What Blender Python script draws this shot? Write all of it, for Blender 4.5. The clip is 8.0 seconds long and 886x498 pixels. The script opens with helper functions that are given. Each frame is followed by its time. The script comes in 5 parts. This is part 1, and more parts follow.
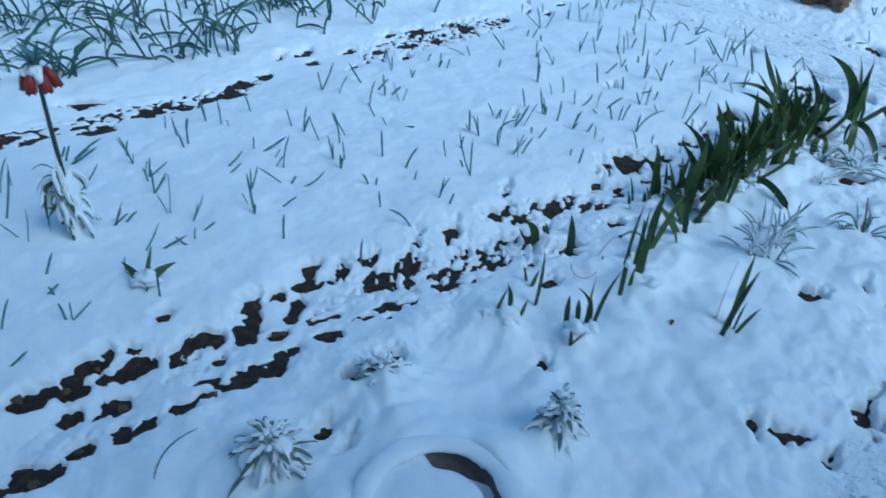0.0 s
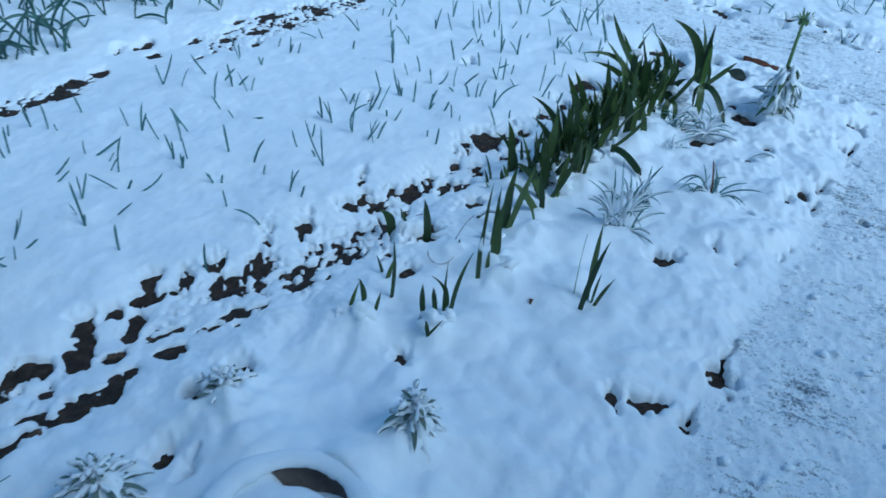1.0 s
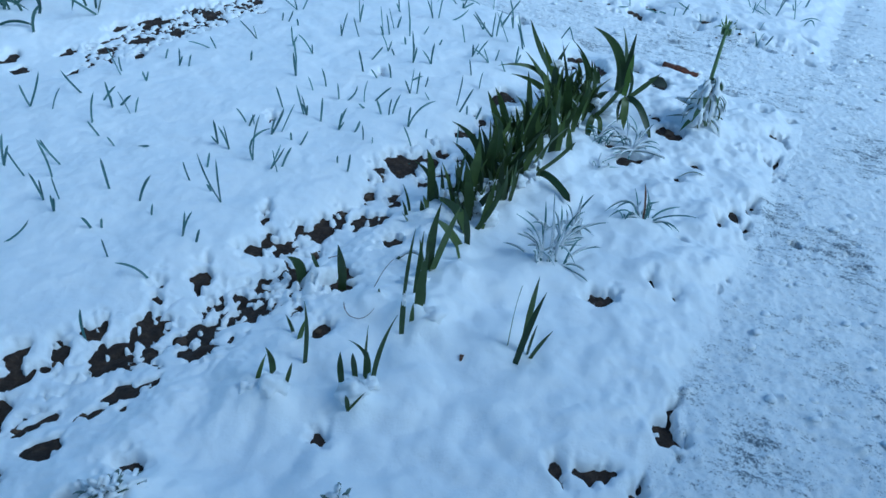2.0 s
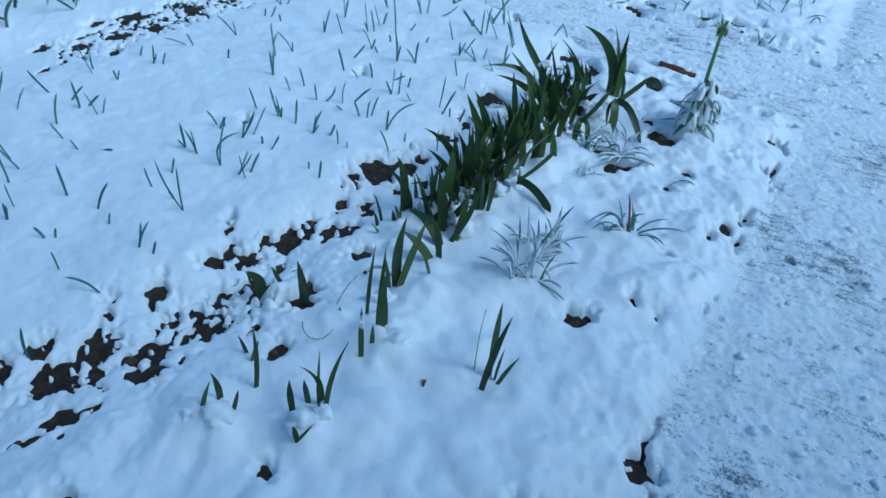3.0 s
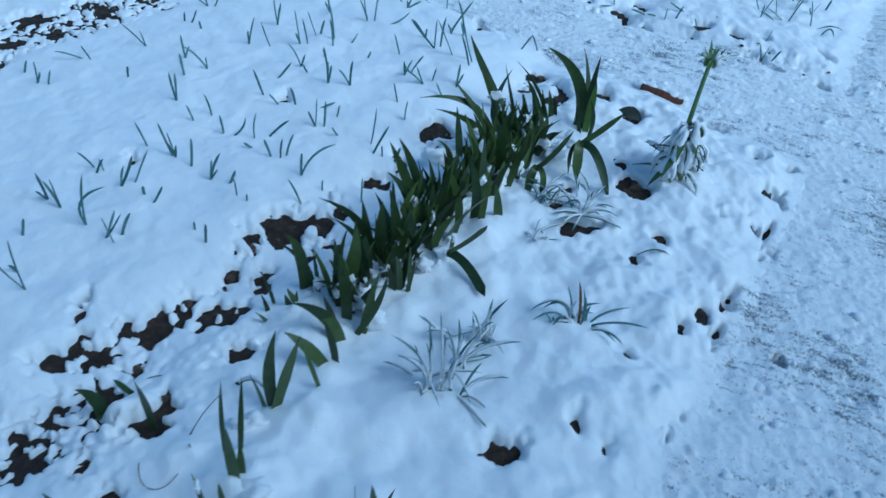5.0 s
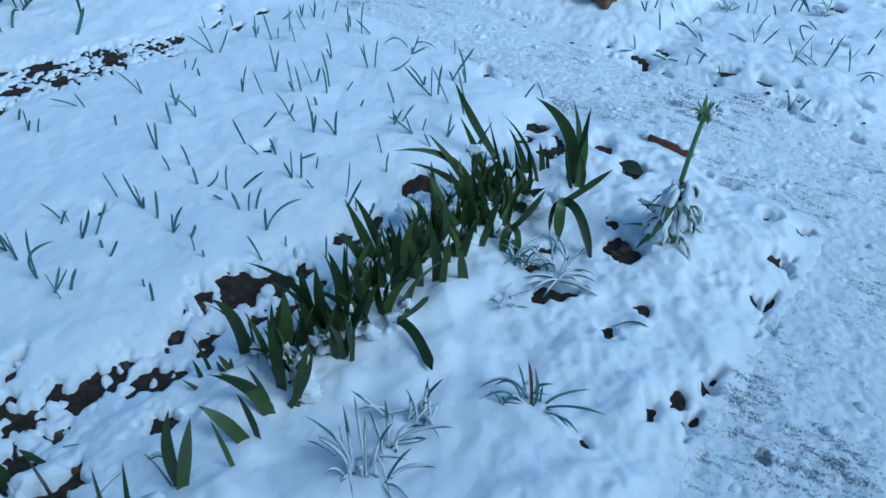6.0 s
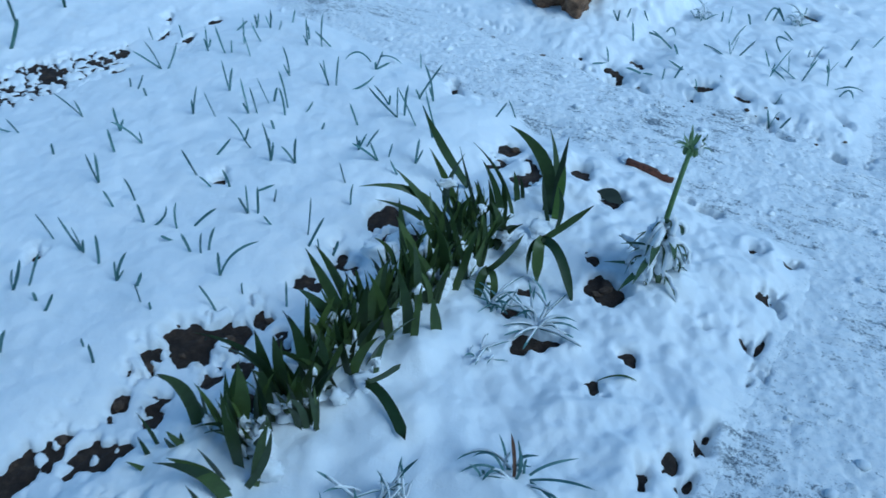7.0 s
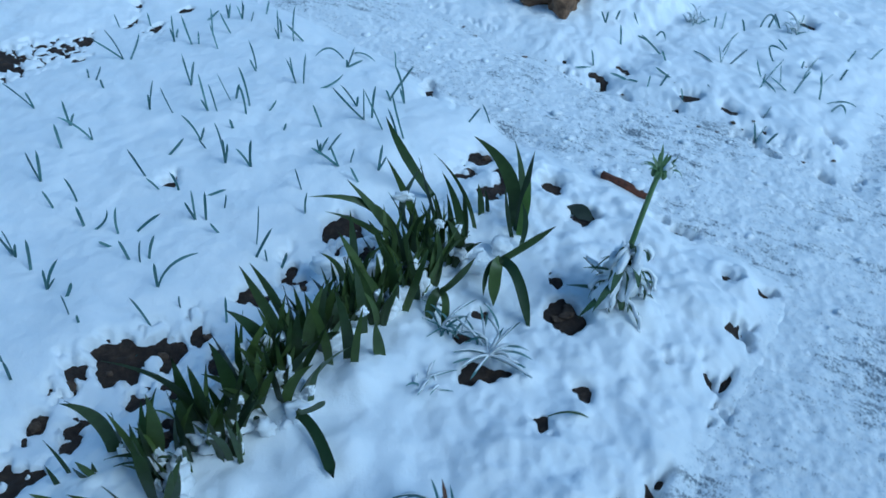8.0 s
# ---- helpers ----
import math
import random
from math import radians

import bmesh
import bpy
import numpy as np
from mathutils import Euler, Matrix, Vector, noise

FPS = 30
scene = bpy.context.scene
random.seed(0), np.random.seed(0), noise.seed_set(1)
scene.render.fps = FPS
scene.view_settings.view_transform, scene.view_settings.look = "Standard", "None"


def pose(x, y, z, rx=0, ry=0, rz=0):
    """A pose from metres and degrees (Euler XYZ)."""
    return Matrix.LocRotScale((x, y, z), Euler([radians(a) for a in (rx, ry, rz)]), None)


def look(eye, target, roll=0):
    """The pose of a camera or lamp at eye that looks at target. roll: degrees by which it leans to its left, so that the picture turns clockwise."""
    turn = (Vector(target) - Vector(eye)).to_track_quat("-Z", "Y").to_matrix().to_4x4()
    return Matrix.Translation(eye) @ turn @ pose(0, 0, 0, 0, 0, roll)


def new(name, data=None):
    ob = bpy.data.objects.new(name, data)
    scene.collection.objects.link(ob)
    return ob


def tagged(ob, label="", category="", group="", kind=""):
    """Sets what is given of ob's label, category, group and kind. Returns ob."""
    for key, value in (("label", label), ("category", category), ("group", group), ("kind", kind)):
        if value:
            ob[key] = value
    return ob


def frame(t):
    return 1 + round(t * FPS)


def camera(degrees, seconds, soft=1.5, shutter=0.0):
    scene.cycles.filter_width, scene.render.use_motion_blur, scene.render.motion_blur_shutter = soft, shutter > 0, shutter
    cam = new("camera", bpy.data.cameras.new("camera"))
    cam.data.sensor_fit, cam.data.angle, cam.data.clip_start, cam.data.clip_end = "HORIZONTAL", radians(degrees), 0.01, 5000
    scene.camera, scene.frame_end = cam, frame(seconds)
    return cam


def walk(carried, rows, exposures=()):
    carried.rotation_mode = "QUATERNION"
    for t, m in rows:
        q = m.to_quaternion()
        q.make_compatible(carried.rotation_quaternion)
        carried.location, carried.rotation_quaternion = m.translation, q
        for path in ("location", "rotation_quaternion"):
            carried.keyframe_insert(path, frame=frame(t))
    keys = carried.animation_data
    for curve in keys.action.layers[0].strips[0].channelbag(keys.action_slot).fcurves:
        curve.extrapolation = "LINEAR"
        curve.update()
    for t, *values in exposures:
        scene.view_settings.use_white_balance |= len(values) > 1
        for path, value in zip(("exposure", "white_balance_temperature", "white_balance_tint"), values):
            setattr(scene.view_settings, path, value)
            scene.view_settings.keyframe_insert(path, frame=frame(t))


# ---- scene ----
cam = camera(61.2, 8.0, soft=1.5, shutter=0.33)
PATH = [
    (0, (0.006, -0.054, 1.607), (0.002, 1.542, 0.401), 1.6),
    (0.5, (0.111, -0.041, 1.586), (0.22, 1.525, 0.347), 1.9),
    (1, (0.175, 0.039, 1.573), (0.426, 1.589, 0.335), 2.3),
    (1.5, (0.197, 0.219, 1.569), (0.582, 1.729, 0.315), 4.2),
    (1.7, (0.205, 0.282, 1.572), (0.655, 1.774, 0.318), 4.6),
    (2.8, (0.307, 0.442, 1.55), (0.791, 1.899, 0.269), 6.0),
    (3, (0.374, 0.459, 1.557), (0.812, 1.929, 0.273), 5.2),
    (3.5, (0.529, 0.488, 1.552), (0.843, 2.004, 0.287), 2.5),
    (4, (0.625, 0.59, 1.531), (0.947, 2.081, 0.237), 1.8),
    (4.5, (0.685, 0.823, 1.519), (1.096, 2.28, 0.211), 5.2),
    (5, (0.767, 0.965, 1.512), (1.18, 2.388, 0.168), 6.0),
    (5.2, (0.855, 1.006, 1.517), (1.205, 2.462, 0.191), 5.6),
    (6.3, (1.138, 1.121, 1.496), (1.36, 2.636, 0.209), 2.4),
    (6.5, (1.12, 1.174, 1.511), (1.355, 2.677, 0.214), 3.1),
    (7, (1.127, 1.304, 1.512), (1.447, 2.783, 0.205), 4.0),
    (7.5, (1.145, 1.392, 1.497), (1.567, 2.796, 0.137), 6.5),
    (8, (1.287, 1.428, 1.506), (1.597, 2.886, 0.172), 5.8),
]
walk(cam, [(t, look(eye, target, roll)) for t, eye, target, roll in PATH], exposures=[(0.0, -0.24, 4460, -9), (8.0, -0.42, 4420, -9)])

# ---- light: an open shade under a clear winter sky ----
world = bpy.data.worlds.new("sky")
scene.world = world
world.use_nodes = True
wn, wl = world.node_tree.nodes, world.node_tree.links
sky = wn.new("ShaderNodeTexSky")
sky.sky_type, sky.sun_disc = "NISHITA", False
sky.sun_elevation, sky.sun_rotation = radians(44), radians(131)
wl.new(sky.outputs[0], wn["Background"].inputs[0])
wn["Background"].inputs[1].default_value = 0.135
sun = new("sun", bpy.data.lights.new("sun", "SUN"))
sun.data.energy, sun.data.angle, sun.data.color = 2.1, radians(34), (1.0, 0.95, 0.89)
sun.matrix_world = look((2.5, -2.2, 3.2), (0, 0, 0))


# ---- materials ----
def shader(name, rough=0.6):
    mat = bpy.data.materials.new(name)
    mat.use_nodes = True
    nt = mat.node_tree
    bsdf = nt.nodes["Principled BSDF"]
    bsdf.inputs["Roughness"].default_value = rough
    return mat, nt, bsdf


def noise_node(nt, scale, detail=4.0, rough=0.55, coord="Object", stretch=None):
    tc = nt.nodes.new("ShaderNodeTexCoord")
    n = nt.nodes.new("ShaderNodeTexNoise")
    n.inputs["Scale"].default_value, n.inputs["Detail"].default_value, n.inputs["Roughness"].default_value = scale, detail, rough
    if stretch:
        mp = nt.nodes.new("ShaderNodeMapping")
        mp.inputs["Rotation"].default_value = (0, 0, radians(stretch[0]))
        mp.inputs["Scale"].default_value = stretch[1:]
        mp.vector_type = "TEXTURE"
        nt.links.new(tc.outputs[coord], mp.inputs[0])
        nt.links.new(mp.outputs[0], n.inputs["Vector"])
    else:
        nt.links.new(tc.outputs[coord], n.inputs["Vector"])
    return n.outputs[0]


def ramp(nt, fac, stops):
    r = nt.nodes.new("ShaderNodeValToRGB")
    els = r.color_ramp.elements
    while len(els) < len(stops):
        els.new(0.5)
    for e, (p, c) in zip(els, stops):
        e.position, e.color = p, (*c, 1)
    nt.links.new(fac, r.inputs[0])
    return r.outputs[0]


def mix(nt, a, b, fac, mode="MIX"):
    m = nt.nodes.new("ShaderNodeMix")
    m.data_type, m.blend_type = "RGBA", mode
    for sock, v in ((m.inputs[0], fac), (m.inputs[6], a), (m.inputs[7], b)):
        if hasattr(v, "is_output"):
            nt.links.new(v, sock)
        else:
            sock.default_value = (*v, 1) if isinstance(v, tuple) else v
    return m.outputs[2]


def bump(nt, bsdf, height, strength, distance, normal=None):
    b = nt.nodes.new("ShaderNodeBump")
    b.inputs["Strength"].default_value, b.inputs["Distance"].default_value = strength, distance
    nt.links.new(height, b.inputs["Height"])
    if normal is not None:
        nt.links.new(normal, b.inputs["Normal"])
    nt.links.new(b.outputs[0], bsdf.inputs["Normal"])
    return b.outputs[0]


def attribute(nt, name):
    n = nt.nodes.new("ShaderNodeAttribute")
    n.attribute_name = name
    return n.outputs["Fac"]


def arith(nt, operation, a, b):
    m = nt.nodes.new("ShaderNodeMath")
    m.operation = operation
    for sock, v in ((m.inputs[0], a), (m.inputs[1], b)):
        if hasattr(v, "is_output"):
            nt.links.new(v, sock)
        else:
            sock.default_value = v
    return m.outputs[0]


def snow_material():
    """Snow that goes over from fresh to trodden and scraped where the surface says so."""
    mat, nt, bsdf = shader("garden_snow", 0.65)
    bsdf.inputs["Sheen Weight"].default_value, bsdf.inputs["Sheen Roughness"].default_value = 0.3, 0.6
    bsdf.inputs["Specular IOR Level"].default_value = 0.3
    fresh = ramp(nt, noise_node(nt, 7, 5), [(0.3, (0.82, 0.85, 0.885)), (0.7, (0.93, 0.932, 0.935))])
    trodden = attribute(nt, "trodden")
    grit = noise_node(nt, 60, 7, 0.75)
    grain = noise_node(nt, 105, 4, 0.85)
    patch = noise_node(nt, 2.6, 4, 0.6)
    scrape = noise_node(nt, 9.0, 6, 0.72, stretch=(-36, 1.0, 0.30, 1))
    packed = ramp(nt, grit, [(0.28, (0.52, 0.58, 0.65)), (0.41, (0.80, 0.83, 0.86)), (0.56, (0.91, 0.92, 0.93))])
    wear = arith(nt, "ADD", arith(nt, "MULTIPLY", patch, 0.45), arith(nt, "MULTIPLY", scrape, 0.55))
    wear = arith(nt, "ADD", arith(nt, "MULTIPLY", wear, 0.62), arith(nt, "MULTIPLY", grain, 0.38))
    bare = ramp(nt, wear, [(0.528, (0.0, 0.0, 0.0)), (0.552, (0.42, 0.42, 0.42)), (0.585, (0.90, 0.90, 0.90))])
    walked = mix(nt, packed, (0.040, 0.068, 0.105), bare)
    nt.links.new(mix(nt, fresh, walked, trodden), bsdf.inputs["Base Color"])
    b = bump(nt, bsdf, noise_node(nt, 36, 3, 0.5), 0.34, 0.01)
    coarse = arith(nt, "MULTIPLY", grit, trodden)
    b = bump(nt, bsdf, coarse, 0.4, 0.006, b)
    bump(nt, bsdf, noise_node(nt, 240, 3, 0.6), 0.45, 0.003, b)
    return mat


def soil_material():
    mat, nt, bsdf = shader("wet_soil", 0.85)
    c = ramp(nt, noise_node(nt, 30, 8, 0.7), [(0.3, (0.010, 0.006, 0.004)), (0.52, (0.036, 0.022, 0.014)), (0.72, (0.095, 0.058, 0.034))])
    nt.links.new(c, bsdf.inputs["Base Color"])
    b = bump(nt, bsdf, noise_node(nt, 60, 6, 0.7), 0.8, 0.02)
    bump(nt, bsdf, noise_node(nt, 300, 4, 0.7), 0.6, 0.005, b)
    return mat


def leaf_material(name, dark, light, rough=0.45, through_light=0.3):
    mat, nt, bsdf = shader(name, rough)
    info = nt.nodes.new("ShaderNodeObjectInfo")
    tone = ramp(nt, info.outputs["Random"], [(0.0, dark), (1.0, light)])
    vein = ramp(nt, noise_node(nt, 30, 4, 0.6), [(0.3, (0.65, 0.65, 0.65)), (0.7, (1.0, 1.0, 1.0))])
    tint = mix(nt, tone, vein, 0.8, "MULTIPLY")
    nt.links.new(tint, bsdf.inputs["Base Color"])
    bump(nt, bsdf, noise_node(nt, 90, 3), 0.2, 0.003)
    glow = nt.nodes.new("ShaderNodeBsdfTranslucent")
    nt.links.new(tint, glow.inputs["Color"])
    both = nt.nodes.new("ShaderNodeMixShader")
    both.inputs[0].default_value = through_light
    nt.links.new(bsdf.outputs[0], both.inputs[1])
    nt.links.new(glow.outputs[0], both.inputs[2])
    nt.links.new(both.outputs[0], nt.nodes["Material Output"].inputs["Surface"])
    return mat


def plain_material(name, a, b, scale, rough=0.7, depth=0.004):
    mat, nt, bsdf = shader(name, rough)
    n = noise_node(nt, scale, 6, 0.65)
    nt.links.new(ramp(nt, n, [(0.3, a), (0.7, b)]), bsdf.inputs["Base Color"])
    bump(nt, bsdf, n, 0.5, depth)
    return mat


SNOW, SOIL = snow_material(), soil_material()
IRIS = leaf_material("strap_leaf_green", (0.040, 0.074, 0.023), (0.145, 0.205, 0.053), 0.42)
YOUNG = leaf_material("young_yellow_green_leaf", (0.15, 0.25, 0.045), (0.19, 0.30, 0.06), 0.42)
ONION = leaf_material("blue_green_blade", (0.13, 0.26, 0.26), (0.26, 0.42, 0.41), 0.5, 0.4)
PALE_LEAF = leaf_material("grey_green_leaf", (0.08, 0.14, 0.06), (0.18, 0.25, 0.12), 0.5)
LEEK = leaf_material("deep_blue_green_leaf", (0.050, 0.115, 0.100), (0.140, 0.250, 0.210), 0.45, 0.3)
SILVER = leaf_material("silver_green_leaf", (0.16, 0.22, 0.18), (0.30, 0.36, 0.31), 0.6)
STEM = plain_material("green_stem", (0.08, 0.14, 0.045), (0.15, 0.22, 0.075), 40, 0.45, 0.001)
DARK_STEM = plain_material("purple_green_stem", (0.022, 0.030, 0.024), (0.045, 0.055, 0.035), 40, 0.5, 0.001)
RED = plain_material("orange_red_petal", (0.13, 0.010, 0.008), (0.27, 0.026, 0.013), 60, 0.5, 0.001)
CLAY = plain_material("dark_clay", (0.075, 0.062, 0.056), (0.16, 0.13, 0.115), 25, 0.8)
BRICK = plain_material("red_clay", (0.035, 0.018, 0.014), (0.20, 0.072, 0.038), 60, 0.9)
STONE = plain_material("brown_stone", (0.05, 0.028, 0.016), (0.26, 0.155, 0.085), 30, 0.9, 0.02)
DEAD = plain_material("dead_leaf_brown", (0.07, 0.035, 0.02), (0.16, 0.08, 0.045), 50, 0.8, 0.002)
RUST = plain_material("rust_red_leaf", (0.16, 0.035, 0.02), (0.28, 0.08, 0.04), 50, 0.8, 0.002)
CLOD = plain_material("earth_crumbs", (0.03, 0.02, 0.015), (0.13, 0.085, 0.05), 60, 0.9, 0.003)


# ---- relief of the ground ----
def lattice(ix, iy, seed):
    h = (ix.astype(np.int64) * 374761393 + iy.astype(np.int64) * 668265263 + seed * 974711) & 0x7FFFFFFF
    h = ((h ^ (h >> 13)) * 1274126177) & 0x7FFFFFFF
    return ((h ^ (h >> 16)) & 0xFFFF) / 65535.0


def rough_field(x, y, size, seed):
    """Smooth gradient noise from about -1 to 1 with bumps of about that size in metres, turned by its seed."""
    c, n = math.cos(seed * 1.7), math.sin(seed * 1.7)
    x, y = (c * x - n * y) / size + 1000, (n * x + c * y) / size + 1000
    ix, iy = np.floor(x), np.floor(y)
    fx, fy = x - ix, y - iy

    def corner(dx, dy):
        a = 6.2832 * lattice(ix + dx, iy + dy, seed)
        return np.cos(a) * (fx - dx) + np.sin(a) * (fy - dy)

    u, v = fx * fx * fx * (fx * (fx * 6 - 15) + 10), fy * fy * fy * (fy * (fy * 6 - 15) + 10)
    low = corner(0, 0) * (1 - u) + corner(1, 0) * u
    high = corner(0, 1) * (1 - u) + corner(1, 1) * u
    return 1.5 * (low * (1 - v) + high * v)


def layered(x, y, size, seed, layers=3):
    c, s = 0.8, 0.6
    total, weight = 0, 1.0
    for n in range(layers):
        total = total + weight * rough_field(x, y, size, seed + 17 * n)
        x, y = c * x - s * y, s * x + c * y
        size, weight = size * 0.5, weight * 0.5
    return total / 1.75


def step(a, b, v):
    u = np.clip((v - a) / (b - a), 0, 1)
    return u * u * (3 - 2 * u)


def furrow_side(x, y):
    """Metres from the dug furrow's line, positive towards the onion bed."""
    return 0.78 * (y - np.interp(x, [-6, -1.0, -0.45, 0.05, 0.6, 1.35, 2.2, 6], [-4.0, 1.22, 1.74, 1.98, 2.42, 3.12, 3.85, 7.5]))


def back_side(x, y):
    """Metres from the furrow behind the onion bed, positive beyond it."""
    return 0.8 * (y - np.interp(x, [-6, -1.9, -1.1, -0.5, 0.1, 0.7, 1.4, 6], [0.6, 2.86, 3.36, 3.85, 4.30, 4.70, 5.3, 9.0]))


def path_inside(x, y):
    """Metres inside the trodden path (negative: in a bed)."""
    main = (x - 1.11) * 0.718 - (y - 1.20) * 0.696
    cross = np.minimum((x - 2.27) * 0.79 + (y - 3.41) * 0.61, -((x - 2.95) * 0.718 + (y - 3.54) * 0.696))
    return np.maximum(main, cross)


def base_level(x, y):
    s, b = furrow_side(x, y), back_side(x, y)
    border = step(0.02, -0.14, s)
    z = 0.005 + 0.008 * border
    z = z - 0.035 * np.exp(-((s - 0.02) / 0.13) ** 2)
    z = z - 0.05 * step(-0.9, 0.15, b)
    z = z - 0.024 * step(-0.35, 0.0, path_inside(x, y))
    z = z - 0.014 * step(0.25, 0.45, (x - 2.27) * 0.79 + (y - 3.41) * 0.61) * step(0.0, 0.1, x)
    return z + 0.012 * rough_field(x, y, 0.45, 5)


FURROW_NEAR = [
    (-1.01, 1.08, 0.077, 0.045), (-0.92, 1.16, 0.037, 0.015), (-0.81, 1.23, 0.06, 0.028), (-0.9, 1.33, 0.05, 0.03), (-1.0, 1.29, 0.023, 0.025), (-1.13, 1.32, 0.044, 0.022),
    (-1.1, 1.35, 0.035, 0.031), (-1.03, 1.39, 0.035, 0.05), (-1.01, 1.46, 0.041, 0.024), (-0.89, 1.48, 0.05, 0.029), (-0.93, 1.53, 0.042, 0.015), (-0.95, 1.43, 0.033, 0.014),
    (-0.68, 1.3, 0.034, 0.024), (-0.63, 1.34, 0.024, 0.013), (-0.77, 1.53, 0.031, 0.03), (-0.72, 1.6, 0.052, 0.036), (-0.65, 1.51, 0.025, 0.017), (-0.66, 1.41, 0.04, 0.009),
    (-0.56, 1.41, 0.052, 0.031), (-0.49, 1.46, 0.05, 0.032), (-0.45, 1.52, 0.03, 0.033),
]
FURROW_MIDDLE = [
    (-0.62, 1.75, 0.022, 0.033), (-0.6, 1.66, 0.032, 0.048), (-0.59, 1.6, 0.024, 0.02), (-0.5, 1.63, 0.035, 0.015), (-0.54, 1.81, 0.017, 0.017), (-0.45, 1.94, 0.027, 0.028),
    (-0.45, 1.87, 0.042, 0.024), (-0.35, 1.93, 0.022, 0.043), (-0.47, 1.76, 0.015, 0.05), (-0.4, 1.71, 0.063, 0.014), (-0.34, 1.61, 0.044, 0.017), (-0.21, 1.91, 0.058, 0.043),
    (-0.18, 1.75, 0.033, 0.028), (-0.11, 1.76, 0.022, 0.017), (-0.26, 2.01, 0.024, 0.026), (-0.12, 2.0, 0.043, 0.045), (-0.13, 1.89, 0.038, 0.03), (0.01, 1.87, 0.034, 0.035),
    (0.03, 1.97, 0.044, 0.056), (-0.02, 1.94, 0.03, 0.025), (-0.23, 1.7, 0.045, 0.008), (-0.1, 2.14, 0.013, 0.024), (-0.86, 1.68, 0.016, 0.014),
]
FURROW_CLUMP = [
    (0.17, 2.01, 0.058, 0.023), (0.03, 2.18, 0.024, 0.033), (0.07, 2.1, 0.019, 0.028), (0.22, 2.04, 0.01, 0.024), (0.2, 2.29, 0.043, 0.016), (0.28, 2.29, 0.04, 0.021),
    (0.24, 2.33, 0.029, 0.025), (0.43, 2.39, 0.046, 0.045), (0.47, 2.42, 0.016, 0.028), (0.51, 2.46, 0.016, 0.024), (0.56, 2.41, 0.022, 0.042), (0.6, 2.4, 0.032, 0.033),
    (0.65, 2.42, 0.019, 0.014), (0.34, 2.38, 0.012, 0.012), (0.24, 2.45, 0.008, 0.012), (0.66, 2.66, 0.024, 0.039), (0.7, 2.53, 0.017, 0.035), (0.61, 2.55, 0.014, 0.013),
    (0.64, 2.25, 0.043, 0.025), (0.39, 2.26, 0.02, 0.012), (0.47, 2.11, 0.025, 0.026), (0.3, 1.97, 0.01, 0.01), (0.35, 1.87, 0.022, 0.021),
]
CLUMP_FOOT = [
    (0.67, 2.67, 0.023, 0.035), (0.77, 2.72, 0.060, 0.055), (0.86, 2.75, 0.050, 0.056), (0.92, 2.64, 0.026, 0.035), (0.83, 2.6, 0.021, 0.027), (0.96, 2.8, 0.023, 0.021),
    (0.7, 2.51, 0.021, 0.028), (0.61, 2.54, 0.013, 0.014), (1.18, 3.02, 0.017, 0.037), (1.09, 2.94, 0.033, 0.02), (1.22, 2.96, 0.024, 0.02), (1.35, 3.2, 0.055, 0.053),
    (1.3, 3.12, 0.018, 0.056), (1.41, 3.04, 0.021, 0.067), (1.3, 2.76, 0.019, 0.039), (1.19, 2.77, 0.019, 0.039), (1.01, 2.69, 0.018, 0.037), (0.92, 2.49, 0.019, 0.035),
]
BORDER = [
    (1.93, 2.77, 0.047, 0.054), (1.94, 2.9, 0.014, 0.021), (2.42, 2.69, 0.034, 0.026), (2.57, 2.84, 0.033, 0.014), (2.47, 2.88, 0.013, 0.012), (2.27, 2.48, 0.014, 0.056),
    (1.91, 2.51, 0.009, 0.018), (1.78, 2.42, 0.01, 0.018), (1.9, 2.2, 0.018, 0.029), (1.82, 2.16, 0.016, 0.015), (1.9, 2.12, 0.009, 0.024), (2.0, 2.24, 0.014, 0.017),
    (1.66, 2.59, 0.049, 0.025), (1.64, 2.71, 0.019, 0.013), (1.7, 2.8, 0.013, 0.014), (0.93, 2.87, 0.010, 0.006), (0.32, 3.08, 0.008, 0.008), (0.81, 3.42, 0.010, 0.010),
]
CORNER = [
    (1.85, 3.58, 0.038, 0.031), (1.78, 3.49, 0.029, 0.037), (1.89, 3.46, 0.021, 0.029), (1.88, 3.36, 0.02, 0.035), (1.82, 3.32, 0.024, 0.033), (2.04, 3.34, 0.029, 0.031),
    (2.1, 3.18, 0.035, 0.025), (1.72, 4.04, 0.024, 0.057), (1.81, 3.94, 0.009, 0.028), (2.35, 4.13, 0.021, 0.043), (2.43, 4.04, 0.03, 0.026), (2.78, 3.94, 0.035, 0.032),
    (2.9, 3.83, 0.025, 0.03), (2.94, 3.54, 0.021, 0.018), (3.08, 3.4, 0.034, 0.017), (3.23, 3.6, 0.012, 0.019), (2.6, 4.23, 0.021, 0.023), (3.64, 4.57, 0.043, 0.046), (2.36, 3.18, 0.03, 0.014), (2.405, 3.14, 0.03, 0.010), (2.445, 3.1, 0.022, 0.018),
]
BORDER_NEAR = [
    (0.86, 1.3, 0.014, 0.015), (0.94, 1.28, 0.04, 0.014), (1.04, 1.21, 0.021, 0.016), (1.2, 1.36, 0.035, 0.05), (1.22, 1.86, 0.035, 0.022), (-0.3, 1.24, 0.021, 0.015),
    (-0.23, 1.16, 0.008, 0.012), (-0.24, 1.41, 0.013, 0.011), (-0.14, 1.5, 0.023, 0.01), (0.31, 1.51, 0.017, 0.014), (0.32, 2.17, 0.041, 0.029), (0.43, 2.05, 0.04, 0.023),
]
